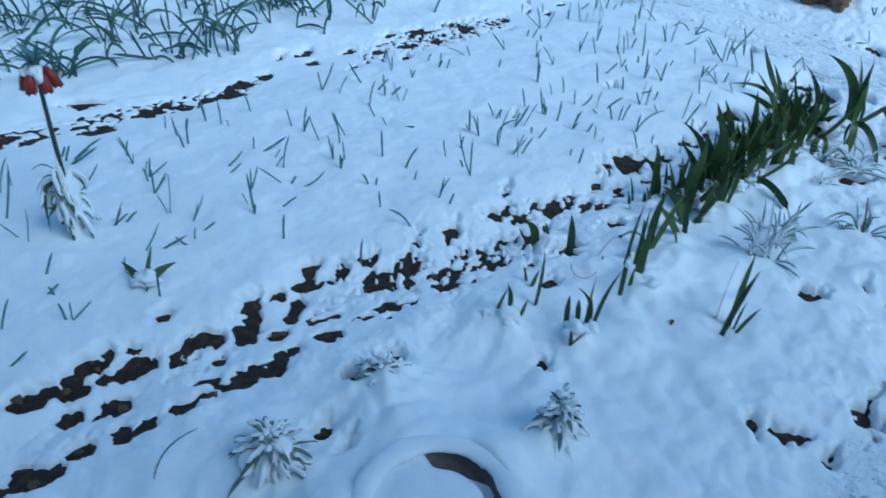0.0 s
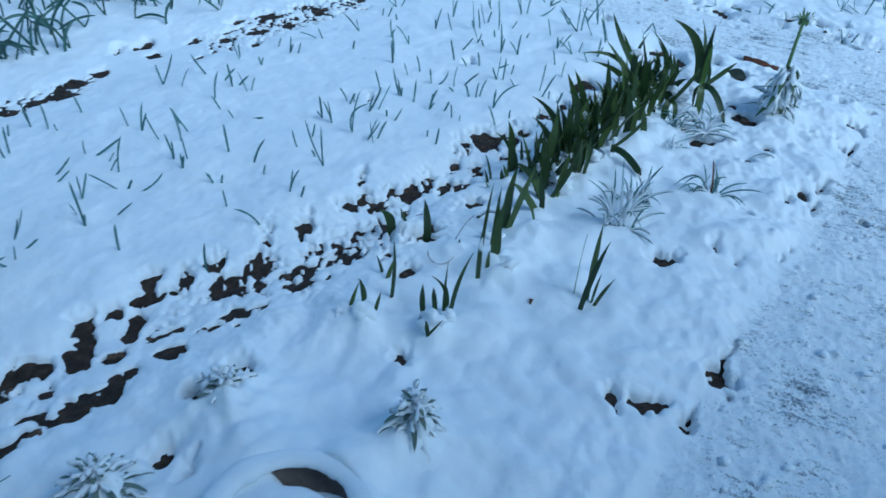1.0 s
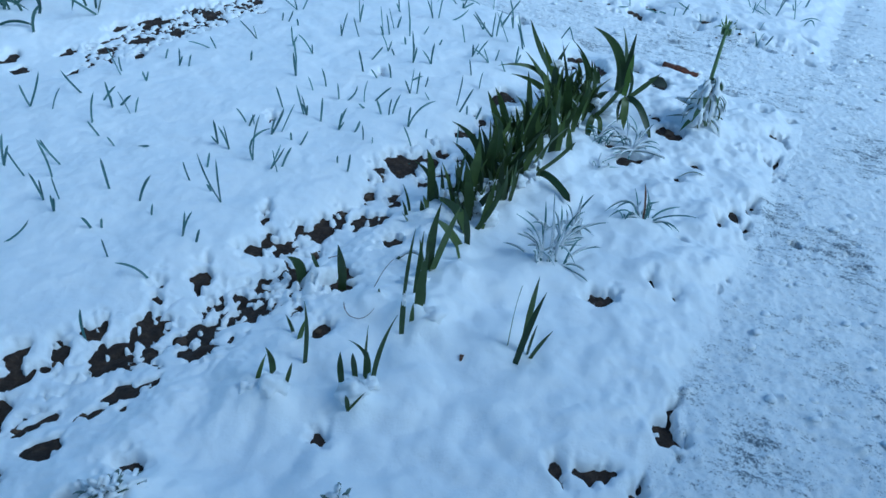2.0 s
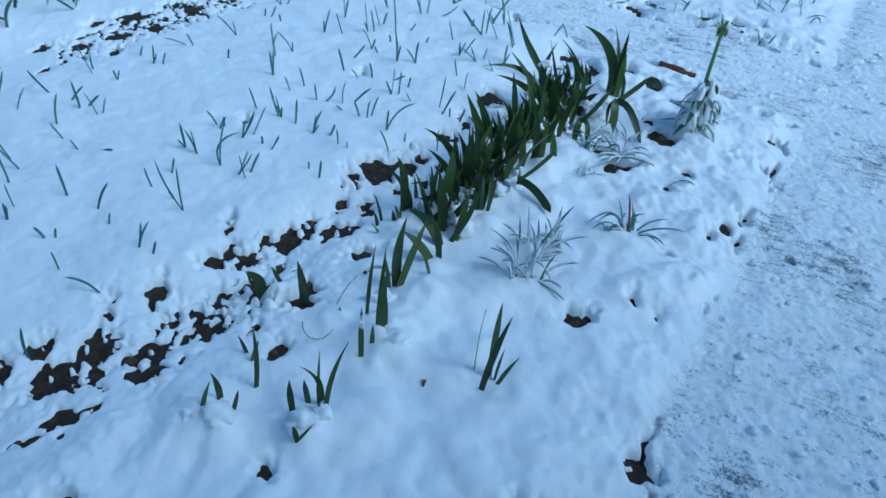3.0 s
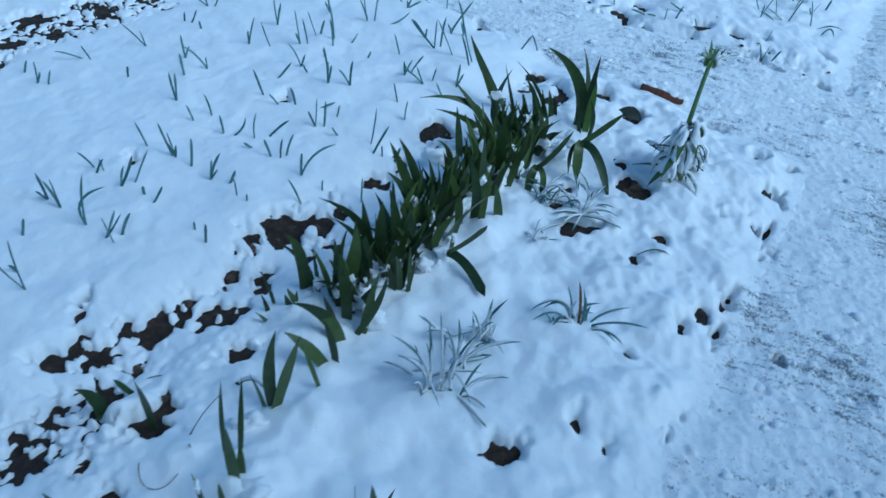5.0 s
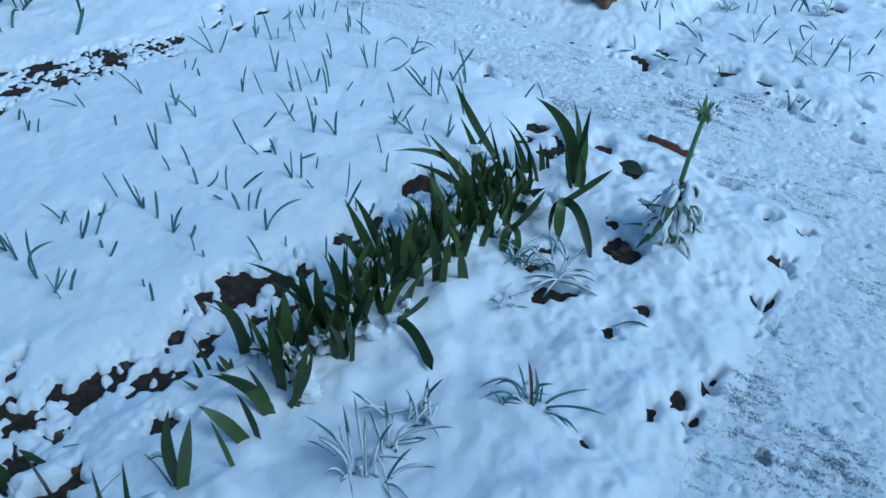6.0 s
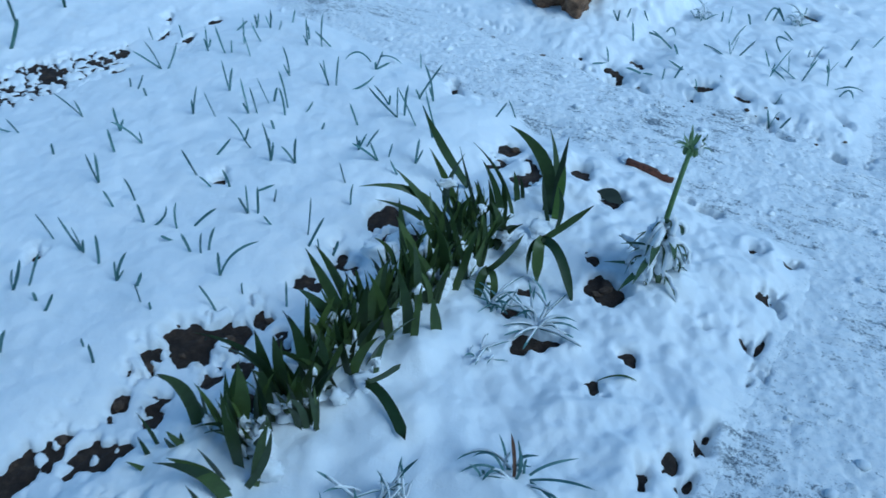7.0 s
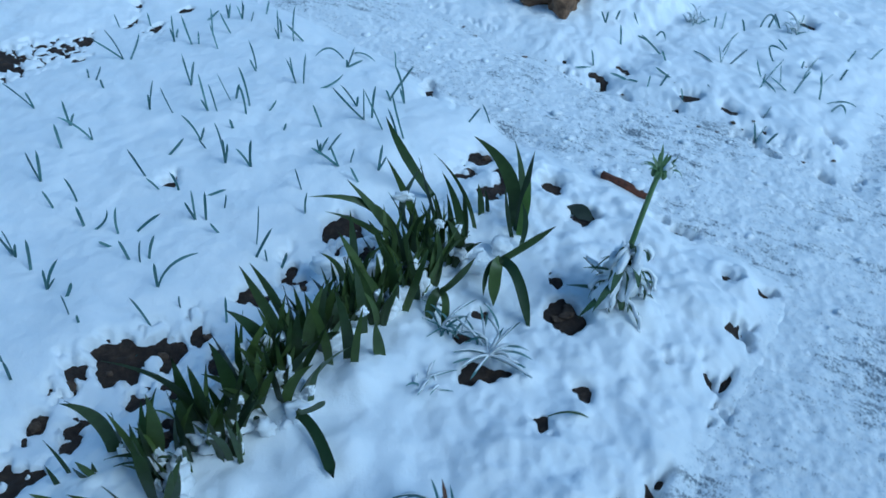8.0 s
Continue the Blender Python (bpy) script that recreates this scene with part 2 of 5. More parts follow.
BACK_FURROW = [
    (-1.81, 2.82, 0.036, 0.038), (-1.93, 2.83, 0.044, 0.033), (-1.56, 2.91, 0.063, 0.039), (-1.66, 2.96, 0.025, 0.023), (-1.4, 3.11, 0.052, 0.048), (-1.28, 3.19, 0.059, 0.025),
    (-1.36, 3.2, 0.027, 0.031), (-1.73, 3.18, 0.08, 0.025), (-1.15, 3.28, 0.049, 0.032), (-1.07, 3.33, 0.069, 0.039), (-1.04, 3.45, 0.057, 0.033), (-0.95, 3.56, 0.029, 0.028),
    (-0.8, 3.88, 0.047, 0.055), (-0.92, 3.81, 0.018, 0.023), (-0.73, 3.75, 0.036, 0.03), (-0.55, 3.94, 0.038, 0.04), (-0.5, 3.66, 0.03, 0.036), (-0.39, 3.93, 0.047, 0.04),
]
BACK_FURROW_END = [
    (-0.23, 3.82, 0.031, 0.054), (-0.35, 4.18, 0.053, 0.035), (-0.08, 4.08, 0.046, 0.042), (-0.19, 4.24, 0.083, 0.045), (0.06, 4.35, 0.041, 0.037), (0.3, 4.42, 0.042, 0.067),
    (0.11, 4.26, 0.047, 0.036), (-0.24, 4.02, 0.064, 0.041), (0.6, 4.57, 0.024, 0.062), (0.49, 4.66, 0.025, 0.035), (0.32, 4.5, 0.047, 0.055), (0.24, 4.42, 0.046, 0.026),
    (0.1, 4.3, 0.062, 0.04), (0.36, 4.32, 0.023, 0.025), (0.01, 4.37, 0.056, 0.041), (0.72, 4.77, 0.021, 0.031), (0.5, 4.84, 0.016, 0.025),
]


# dark slots where the snow has come away from the bed's edge: metres along it, metres inside, half length, half width
EDGE_SLOTS = [(0.235, -0.057, 0.085, 0.012), (-0.005, -0.057, 0.030, 0.010), (1.80, -0.057, 0.055, 0.013), (1.70, -0.060, 0.022, 0.006), (1.25, -0.064, 0.034, 0.014), (1.17, -0.056, 0.014, 0.007),
              (1.402, -0.076, 0.022, 0.014), (1.33, -0.084, 0.014, 0.012), (1.63, -0.046, 0.020, 0.007), (0.82, -0.066, 0.020, 0.004), (0.90, -0.055, 0.012, 0.004), (2.02, -0.06, 0.016, 0.008)]


# small pits trodden and dripped into the border and the far bed
pit_rng = random.Random(21)
PITS = []
while len(PITS) < 12:
    px, py, pr = pit_rng.uniform(0.9, 4.0), pit_rng.uniform(1.2, 5.0), 0.001 + 0.004 * pit_rng.random() ** 2
    if (px > 1.3 and furrow_side(px, py) < -0.3) and -0.5 < path_inside(px, py) < -0.04:
        PITS.append((px, py, pr * 1.3, pr))


for k in range(16):
    along, out, pr = pit_rng.uniform(-0.5, 1.3), pit_rng.uniform(0.02, 0.12), pit_rng.uniform(0.006, 0.018)
    PITS.append((2.95 - 0.696 * along + 0.718 * out, 3.54 + 0.718 * along + 0.696 * out, pr * 1.5, pr * 1.3))
ALONG = (FURROW_NEAR, FURROW_MIDDLE, FURROW_CLUMP, BACK_FURROW, BACK_FURROW_END)


def bareness(x, y):
    """Metres from the rim of the nearest bare patch, negative inside it."""
    wx = x + 0.010 * rough_field(x, y, 0.05, 21) + 0.003 * rough_field(x, y, 0.014, 22)
    wy = y + 0.010 * rough_field(x, y, 0.05, 23) + 0.003 * rough_field(x, y, 0.014, 24)
    d = np.full(x.shape, 0.25)
    xs, ys = x[0], y[:, 0]
    for patches in (PITS, FURROW_NEAR, FURROW_MIDDLE, FURROW_CLUMP, CLUMP_FOOT, BORDER, CORNER, BORDER_NEAR, BACK_FURROW, BACK_FURROW_END):
        for px, py, ra, rb in patches:
            ra, rb, py = 1.05 * ra + 0.004, 1.12 * rb + 0.008, py - 0.008
            if patches in (BACK_FURROW, BACK_FURROW_END):
                grow = 1.05 if px < -0.9 else 0.82
                ra, rb = grow * ra, grow * rb
            reach = max(ra, rb) + 0.12
            i0, i1 = np.searchsorted(xs, (px - reach, px + reach))
            j0, j1 = np.searchsorted(ys, (py - reach, py + reach))
            w = (slice(j0, j1), slice(i0, i1))
            ex, ey = (wx[w] - px) / ra, (wy[w] - py) / rb
            tilt = 0.32 if patches in ALONG else 0.0
            e = np.sqrt(np.maximum(ex * ex - 2 * tilt * ex * ey + ey * ey, 0) / (1 - tilt * tilt))
            d[w] = np.minimum(d[w], (e - 1) * min(ra, rb) * (0.4 + 0.6 * np.minimum(e, 1)))
    s, b = furrow_side(x, y), back_side(x, y)
    fine = step(-0.6, -0.05, x)
    crumble = 0.018 * rough_field(x, y, 0.055, 25) + (0.009 + 0.009 * fine * step(0.9, 0.5, x)) * rough_field(x, y, 0.025, 26) + 0.0014 * rough_field(x, y, 0.013, 27)
    crumble = crumble * (1 + 0.3 * np.exp(-(b / 0.25) ** 2))
    d = np.where(d < 0.2, d + crumble, d)
    # thin, broken snow along both furrows
    verge = (x - 2.95) * 0.718 + (y - 3.54) * 0.696 - 0.05
    for side, width, far, share, size in ((s, 0.18, 0.25, 0.15, 0.038), (verge, 0.16, 3.6, 0.46, 0.040)):
        thin = np.exp(-(side / width) ** 2) * step(far + 0.3, far, x) * step(-2.4, -1.9, x) * step(0.7, 0.9, y)
        n = layered(x, y, size, 31, 3) + 0.4 * rough_field(x, y, 0.22, 35)
        d = np.minimum(d, 0.04 * (share - n) + 0.07 * (1 - thin) + (0.02 * (1 - fine) if side is s else 0))
    # fine cracks between the clods of the near furrow, and crumbs of snow left in the hollows
    crack = np.abs(rough_field(x, y, 0.085, 36) + 0.4 * rough_field(x, y, 0.035, 37))
    worn = np.exp(-((s + 0.03) / 0.19) ** 2) * step(0.75, 0.3, x) * step(-1.6, -1.3, x) * step(0.0, 0.5, 0.40 + 0.25 * fine + rough_field(x, y, 0.3, 38))
    d = np.minimum(d, 0.055 * (crack - 0.165 - 0.05 * fine * step(0.45, 0.25, x)) + 0.05 * (1 - worn) + 0.009 * (1 - fine))
    cobble = np.abs(rough_field(x, y, 0.075, 91) + 0.5 * rough_field(x, y, 0.032, 92))
    dug = step(0.23, 0.13, np.abs(b + 0.03)) * np.maximum(step(-0.62, -0.45, x) * step(0.55, 0.2, x), step(-2.2, -2.0, x) * step(-0.85, -1.0, x) * step(0.17, 0.06, np.abs(b + 0.02)))
    d = np.minimum(d, 0.05 * (cobble - 0.17) + 0.06 * (1 - dug))
    left = (0.35 + 0.65 * fine * step(0.6, 0.3, x)) * step(0.30, 0.70, rough_field(x, y, 0.034, 28) + 0.3 * rough_field(x, y, 0.015, 29))
    island = step(0.28, 0.55, rough_field(x, y, 0.065, 97) + 0.25 * rough_field(x, y, 0.025, 98)) * step(0.55, 0.7, x) * step(1.7, 1.5, x)
    left = np.maximum(left, island) * np.maximum(np.exp(-(s / 0.25) ** 2), np.exp(-(b / 0.25) ** 2))
    d = np.where((d < 0.004) & (d > -0.03 - 0.04 * island), d + (0.034 + 0.036 * island) * left, d)
    along, inside = (wx - 1.11) * 0.696 + (wy - 1.20) * 0.718, (wx - 1.11) * 0.718 - (wy - 1.20) * 0.696
    for at, off, ra, rb in EDGE_SLOTS:
        e = np.hypot((along - at) / ra, (inside - off) / rb)
        d = np.minimum(d, (e - 1) * 2 * rb)
    return d


def soil_level(x, y):
    z = base_level(x, y) + 0.012 * layered(x, y, 0.04, 41, 3) + 0.004 * rough_field(x, y, 0.008, 47)
    inside = path_inside(x, y)
    return z - 0.03 * step(-0.115, -0.075, inside) - 0.09 * step(0.0, 0.06, inside)


def pillow(x, y, size, seed):
    """Rounded cushions with soft creases between them, about -0.3 to 0.7."""
    n = rough_field(x, y, size, seed)
    return np.sqrt(n * n + 0.03) - 0.42


MOUNDS = ((0.40, 1.565, 0.045, 0.055), (0.45, 1.60, 0.06, 0.02), (0.20, 1.625, 0.055, 0.055), (0.13, 1.68, 0.07, 0.02), (0.66, 1.84, 0.10, 0.045), (0.62, 1.79, 0.05, 0.03), (-0.40, 1.10, 0.13, 0.030),
          (-0.14, 1.34, 0.12, 0.085), (0.31, 1.20, 0.09, 0.06), (2.80, 4.86, 0.24, 0.22), (1.20, 2.45, 0.05, 0.025), (1.36, 2.55, 0.07, 0.03), (0.80, 2.02, 0.06, 0.03), (1.06, 2.31, 0.06, 0.025),
          (1.50, 2.70, 0.07, 0.03), (0.36, 2.06, 0.07, 0.04), (0.52, 1.93, 0.06, 0.03), (2.08, 2.70, 0.10, 0.03))


def snow_level(x, y):
    inside = path_inside(x, y) + 0.012 * rough_field(x, y, 0.16, 51) + 0.008 * rough_field(x, y, 0.05, 52)
    s = furrow_side(x, y)
    border = step(0.0, -0.12, s) * step(0.1, -0.05, (x - 2.27) * 0.79 + (y - 3.41) * 0.61)
    depth = 0.036 - 0.011 * np.exp(-(s / 0.17) ** 2) - 0.026 * np.exp(-(back_side(x, y) / 0.2) ** 2)
    kicked = border * np.maximum(0.8 * step(-0.45, -0.1, inside), step(1.2, 1.7, x))
    depth = depth + border * (0.040 * pillow(x, y, 0.21, 61) + 0.016 * rough_field(x, y, 0.30, 69) + 0.016 * pillow(x, y, 0.11, 62))
    depth = depth + (1 - border) * (0.013 * pillow(x, y, 0.19, 77) + 0.007 * rough_field(x, y, 0.28, 78))
    depth = depth + kicked * (0.024 * pillow(x, y, 0.12, 65) + 0.008 * pillow(x, y, 0.055, 66) + 0.004 * rough_field(x, y, 0.028, 79))
    # crumbled snow at the foot of the leaf row
    foot = np.exp(-((s + 0.17) / 0.06) ** 2) * step(0.7, 0.9, x) * step(1.75, 1.55, x)
    depth = depth + foot * (0.012 + 0.020 * pillow(x, y, 0.05, 81) + 0.012 * rough_field(x, y, 0.022, 82))
    depth = depth + 0.006 * rough_field(x, y, 0.2, 63) + 0.0036 * rough_field(x, y, 0.055, 70) + 0.0016 * rough_field(x, y, 0.032, 64) + 0.0006 * rough_field(x, y, 0.014, 68)
    depth = depth + border * step(-0.5, -0.2, s) * (0.004 * pillow(x, y, 0.04, 94) + 0.003 * rough_field(x, y, 0.02, 95))
    beyond = step(0.0, 0.12, (x - 2.95) * 0.718 + (y - 3.54) * 0.696)
    depth = depth + beyond * (0.018 * pillow(x, y, 0.12, 65) + 0.010 * pillow(x, y, 0.06, 66))
    depth = np.maximum(depth, 0.010)
    d = bareness(x, y)
    u = np.clip(d / 0.034, 0, 1)
    depth = depth * np.sqrt(1 - (1 - u) ** 2)
    depth = np.where(d < 0, np.maximum(-0.034, 2.2 * d), depth)
    for mx, my, mr, mh in MOUNDS:
        lumpy = 1 + 0.35 * rough_field(x, y, 0.05, 83)
        depth = depth + mh * lumpy * np.exp(-((x - mx) ** 2 + (y - my) ** 2) / mr ** 2) * step(0.0, 0.03, d)
    ring = np.hypot(x, y - 0.955)
    depth = depth + 0.085 * (1 + 0.2 * rough_field(x, y, 0.13, 96)) * np.exp(-((ring - 0.19) / np.where(ring > 0.19, 0.11, 0.02)) ** 2)
    edge = step(-0.02, 0.15, -inside)
    return base_level(x, y) + np.where(depth > 0, depth * edge, 1.6 * depth) - (1 - step(0.0, 0.10, edge)) * 0.03 - 0.3 * step(0.07, 0.04, np.hypot(x - 2.048, y - 2.014))


def path_level(x, y, holes=True):
    inside = path_inside(x, y)
    bed = step(0.10, -0.04, inside)
    z = -0.002 * (1 - bed) + bed * (base_level(x, y) + 0.004) + 0.010 * layered(x, y, 0.09, 71, 3) + 0.008 * rough_field(x, y, 0.5, 72) + 0.006 * layered(x, y, 0.026, 73, 2)
    z = z - 0.012 * step(0.35, 0.8, rough_field(x, y, 0.05, 75)) * step(0.0, 0.5, rough_field(x, y, 0.3, 76))
    z = z + 0.012 * step(0.62, 0.9, rough_field(x, y, 0.045, 74)) + 0.016 * step(0.75, 0.95, rough_field(x, y, 0.09, 84))
    # marks of the scraper, across the path
    mark = rough_field(0.81 * x - 0.59 * y, 6 * (0.59 * x + 0.81 * y), 0.35, 85)
    z = z - 0.006 * step(0.35, 0.7, mark)
    if holes:
        z = z - 0.12 * step(0.006, -0.006, bareness(x, y)) * step(0.03, -0.02, inside)
        z = z - 0.40 * step(0.020, 0.011, np.hypot((x - 2.048) * 1.1, (y - 2.014) * 0.8) + 0.003 * rough_field(x, y, 0.02, 86))
    return z - 0.10 * step(-0.11, -0.16, inside)


def trodden_share(x, y):
    """0 in fresh snow, 1 on the walked path, with an uneven change between."""
    inside = path_inside(x, y) + 0.020 * rough_field(x, y, 0.12, 87) + 0.014 * rough_field(x, y, 0.035, 88)
    return step(-0.085, 0.0, inside)


def lines(*runs):
    """Grid lines: (start, end, step) runs, with far lines out to the horizon on both sides."""
    mid = np.concatenate([np.arange(a, b - 1e-6, s) for a, b, s in runs])
    far = 0.1 * 1.6 ** np.arange(1, 15)
    return np.concatenate([mid[0] - far[::-1], mid, mid[-1] + far])


def sheet(name, xs, ys, level, mat):
    x, y = np.meshgrid(xs, ys)
    z = level(x, y)
    h, w = x.shape
    me = bpy.data.meshes.new(name)
    me.vertices.add(h * w)
    me.vertices.foreach_set("co", np.stack([x, y, z], -1).astype(np.float32).ravel())
    i = np.arange(h * w).reshape(h, w)
    quads = np.stack([i[:-1, :-1], i[:-1, 1:], i[1:, 1:], i[1:, :-1]], -1).reshape(-1)
    me.loops.add(len(quads))
    me.loops.foreach_set("vertex_index", quads.astype(np.int32))
    me.polygons.add(len(quads) // 4)
    me.polygons.foreach_set("loop_start", np.arange(0, len(quads), 4, dtype=np.int32))
    me.update(calc_edges=True)
    me.shade_smooth()
    me.materials.append(mat)
    if mat == SNOW:
        me.attributes.new("trodden", "FLOAT", "POINT").data.foreach_set("value", trodden_share(x, y).astype(np.float32).ravel())
    return new(name, me)


tagged(sheet("ground", lines((-3.2, -1.4, 0.03), (-1.4, 3.2, 0.012), (3.2, 4.6, 0.03)), lines((0.6, 4.9, 0.012), (4.9, 6, 0.04)), soil_level, SOIL),
       "dark wet garden soil showing through melted snow", "ground", kind="structure")
tagged(sheet("snow_cover", lines((-3.2, -1.4, 0.016), (-1.4, 3.3, 0.0060), (3.3, 4.6, 0.012)), lines((0.5, 0.85, 0.02), (0.85, 3.6, 0.0058), (3.6, 5.2, 0.010), (5.2, 6, 0.04)), snow_level, SNOW),
       "soft fresh white snow lying over the garden beds", "snow", kind="structure")
tagged(sheet("path", lines((0.4, 0.9, 0.03), (0.9, 3.7, 0.0065), (3.7, 4.8, 0.02)), lines((0.4, 0.9, 0.03), (0.9, 4.6, 0.0065), (4.6, 5.6, 0.02)), path_level, SNOW),
       "garden path of trodden, gritty grey-white snow", "path", kind="structure")


# ---- unseen wall, added behind the walker to keep some light off the nearest ground ----
PLASTER = plain_material("grey_plaster", (0.34, 0.32, 0.29), (0.44, 0.42, 0.38), 6, 0.9, 0.004)
bm = bmesh.new()
bmesh.ops.create_cube(bm, size=1.0, matrix=Matrix.Translation((0.2, -2.35, 2.75)) @ Matrix.Diagonal((12.4, 0.3, 5.7, 1)))
bmesh.ops.bevel(bm, geom=list(bm.edges), offset=0.02, segments=2, affect="EDGES")
me = bpy.data.meshes.new("shade_wall")
bm.to_mesh(me)
bm.free()
me.materials.append(PLASTER)
tagged(new("shade_wall", me), "plain grey plastered wall, added out of view to shade the nearest ground", "wall", kind="structure")


# ---- plants ----
def part(name, bm, material, parent, label=""):
    me = bpy.data.meshes.new(name)
    bm.to_mesh(me)
    bm.free()
    me.shade_smooth()
    me.materials.append(material)
    ob = new(name, me)
    ob.parent = parent
    if label:
        ob["label"] = label
    return ob


def snow_height(x, y):
    return float(snow_level(np.array([[x]]), np.array([[y]]))[0, 0])


def thing(name, x, y, label, category, group="", z=None):
    ob = new(name)
    ob.location = (x, y, snow_height(x, y) if z is None else z)
    return tagged(ob, label, category, group)


def curve_points(ctrl, n):
    """Points along a Bezier curve with any number of control points."""
    c = [Vector(p) for p in ctrl]
    out = []
    for k in range(n + 1):
        t, q = k / n, c
        while len(q) > 1:
            q = [a.lerp(b, t) for a, b in zip(q, q[1:])]
        out.append(q[0])
    return out


def arch(turn, reach, rise, bow, sink=0.03):
    """Control points of a leaf that starts under the snow and ends reach away and rise up, bowed over its chord."""
    a = radians(turn)
    tip = Vector((reach * math.cos(a), reach * math.sin(a), rise))
    chord = tip.normalized()
    over = Vector((0, 0, 1)) - chord * chord.z
    over = over.normalized() if over.length > 1e-3 else Vector((1, 0, 0))
    knee = tip * 0.5 + over * (2 * bow)
    start = (knee.normalized() if knee.length > 0 else chord) * -sink
    start.z = min(start.z, -sink * 0.6)
    return [start, knee, tip]


def blade(bm, pts, width, fold=0.25, face=(0, -1, 0.3), taper=0.5, thick=0.0010, root=0.6, lift=0.0, twist=0.0):
    """A long leaf: a lens-shaped section swept along pts, with a keel and a pointed tip."""
    n = len(pts) - 1
    front, crisp = Vector(face), thick < 0.002
    rings = []
    for k, p in enumerate(pts):
        u = k / n
        along = (pts[min(k + 1, n)] - pts[max(k - 1, 0)]).normalized()
        face = Matrix.Rotation(twist * u, 3, along) @ front
        side = along.cross(face)
        side = side.normalized() if side.length > 1e-4 else Vector((1, 0, 0))
        up = side.cross(along).normalized()
        w = 0.5 * width * (min(1.0, root + 1.6 * (1 - root) * u) * max(0.0, 1 - max(0.0, (u - taper) / (1 - taper)) ** 1.5) + 0.02)
        keel = up * (-fold * w)
        q = p + Vector((0, 0, lift))
        rings.append([bm.verts.new(q + side * w), bm.verts.new(q + keel + up * thick), bm.verts.new(q - side * w), bm.verts.new(q + keel - up * thick)])
    for a, b in zip(rings, rings[1:]):
        for j in range(4):
            bm.faces.new((a[j], a[(j + 1) % 4], b[(j + 1) % 4], b[j]))
        if crisp:
            for j in (0, 2):
                bm.edges.get((a[j], b[j])).smooth = False
    bm.faces.new(rings[0])
    bm.faces.new(rings[-1][::-1])


def tube(bm, pts, radii, sides=8):
    """A round stem along pts."""
    n = len(pts) - 1
    rings = []
    for k, p in enumerate(pts):
        along = (pts[min(k + 1, n)] - pts[max(k - 1, 0)]).normalized()
        side = along.orthogonal().normalized()
        up = along.cross(side)
        r = radii[0] + (radii[1] - radii[0]) * k / n
        rings.append([bm.verts.new(p + r * (math.cos(6.2832 * j / sides) * side + math.sin(6.2832 * j / sides) * up)) for j in range(sides)])
    for a, b in zip(rings, rings[1:]):
        for j in range(sides):
            bm.faces.new((a[j], a[(j + 1) % sides], b[(j + 1) % sides], b[j]))
    bm.faces.new(rings[0][::-1])
    bm.faces.new(rings[-1])


def lump(bm, at, size, seed, bumps=0.25, level=2, flat=0.0):
    """A soft irregular lump of that (x, y, z) size."""
    made = bmesh.ops.create_icosphere(bm, subdivisions=level, radius=1.0)["verts"]
    off = Vector((seed * 3.7, seed * 1.3, seed * 2.1))
    for v in made:
        k = 1 + bumps * noise.noise(v.co * 1.6 + off) + 0.4 * bumps * noise.noise(v.co * 4 + off)
        z = v.co.z * k
        if z < 0:
            z *= 1 - flat
        v.co = Vector((at[0] + v.co.x * k * size[0], at[1] + v.co.y * k * size[1], at[2] + z * size[2]))


rng = random.Random(11)


def facing(spread):
    a = rng.uniform(-spread, spread)
    return (math.sin(a) - 0.15, -math.cos(a), 0.45)


def iris_shoot(x, y, z, leaves, material=IRIS):
    """Strap leaves: (dx, dy, turn, reach, rise, bow, width) each."""
    plant = thing("iris_clump", x, y, "dark green strap-leaved clump poking out of snow", "plant", "iris row", z=z)
    for dx, dy, turn, reach, rise, bow, width in leaves:
        bm = bmesh.new()
        pts = curve_points([p + Vector((dx, dy, 0)) for p in arch(turn, reach, rise, bow, 0.04)], 10)
        blade(bm, pts, width * 1.05, 0.16, facing(0.8), 0.42, 0.0008, 0.75, 0.0, rng.uniform(-0.7, 0.7))
        leaf = part("leaf", bm, material, plant)
        if rng.random() < 0.11 and rise > 0.1:
            q = pts[rng.randint(3, 7)]
            bm = bmesh.new()
            lump(bm, q + Vector((0, -0.004, 0.006)), (width * rng.uniform(0.35, 0.6), 0.008, rng.uniform(0.012, 0.030)), rng.randint(0, 99), 0.8, 3)
            part("snow_load", bm, SNOW, leaf, "bit of snow caught on the leaf")
    return plant


def folded_iris(x, y, z, joint, leaves, blunt=0.72):
    """A shoot snapped over by the snow: leaves run from the joint to (dx, dy, dz), through a bend when it is given."""
    plant = thing("bent_iris_shoot", x, y, "dark green strap leaves snapped over by snow", "plant", "iris row", z=z)
    bm = bmesh.new()
    blade(bm, curve_points([(0, 0, -0.04), (joint[0] * 0.3, joint[1] * 0.3, joint[2] * 0.6), joint], 6), 0.016, 0.5, (0, -1, 0.2), 0.95, 0.002, 0.9)
    part("stalk", bm, IRIS, plant)
    for knee, tip, width in leaves:
        bm = bmesh.new()
        blade(bm, curve_points([joint, knee, tip], 9), width, 0.2, (-0.1, -1, 0.6), blunt, 0.0009, 0.9)
        part("leaf", bm, IRIS, plant)
    return plant


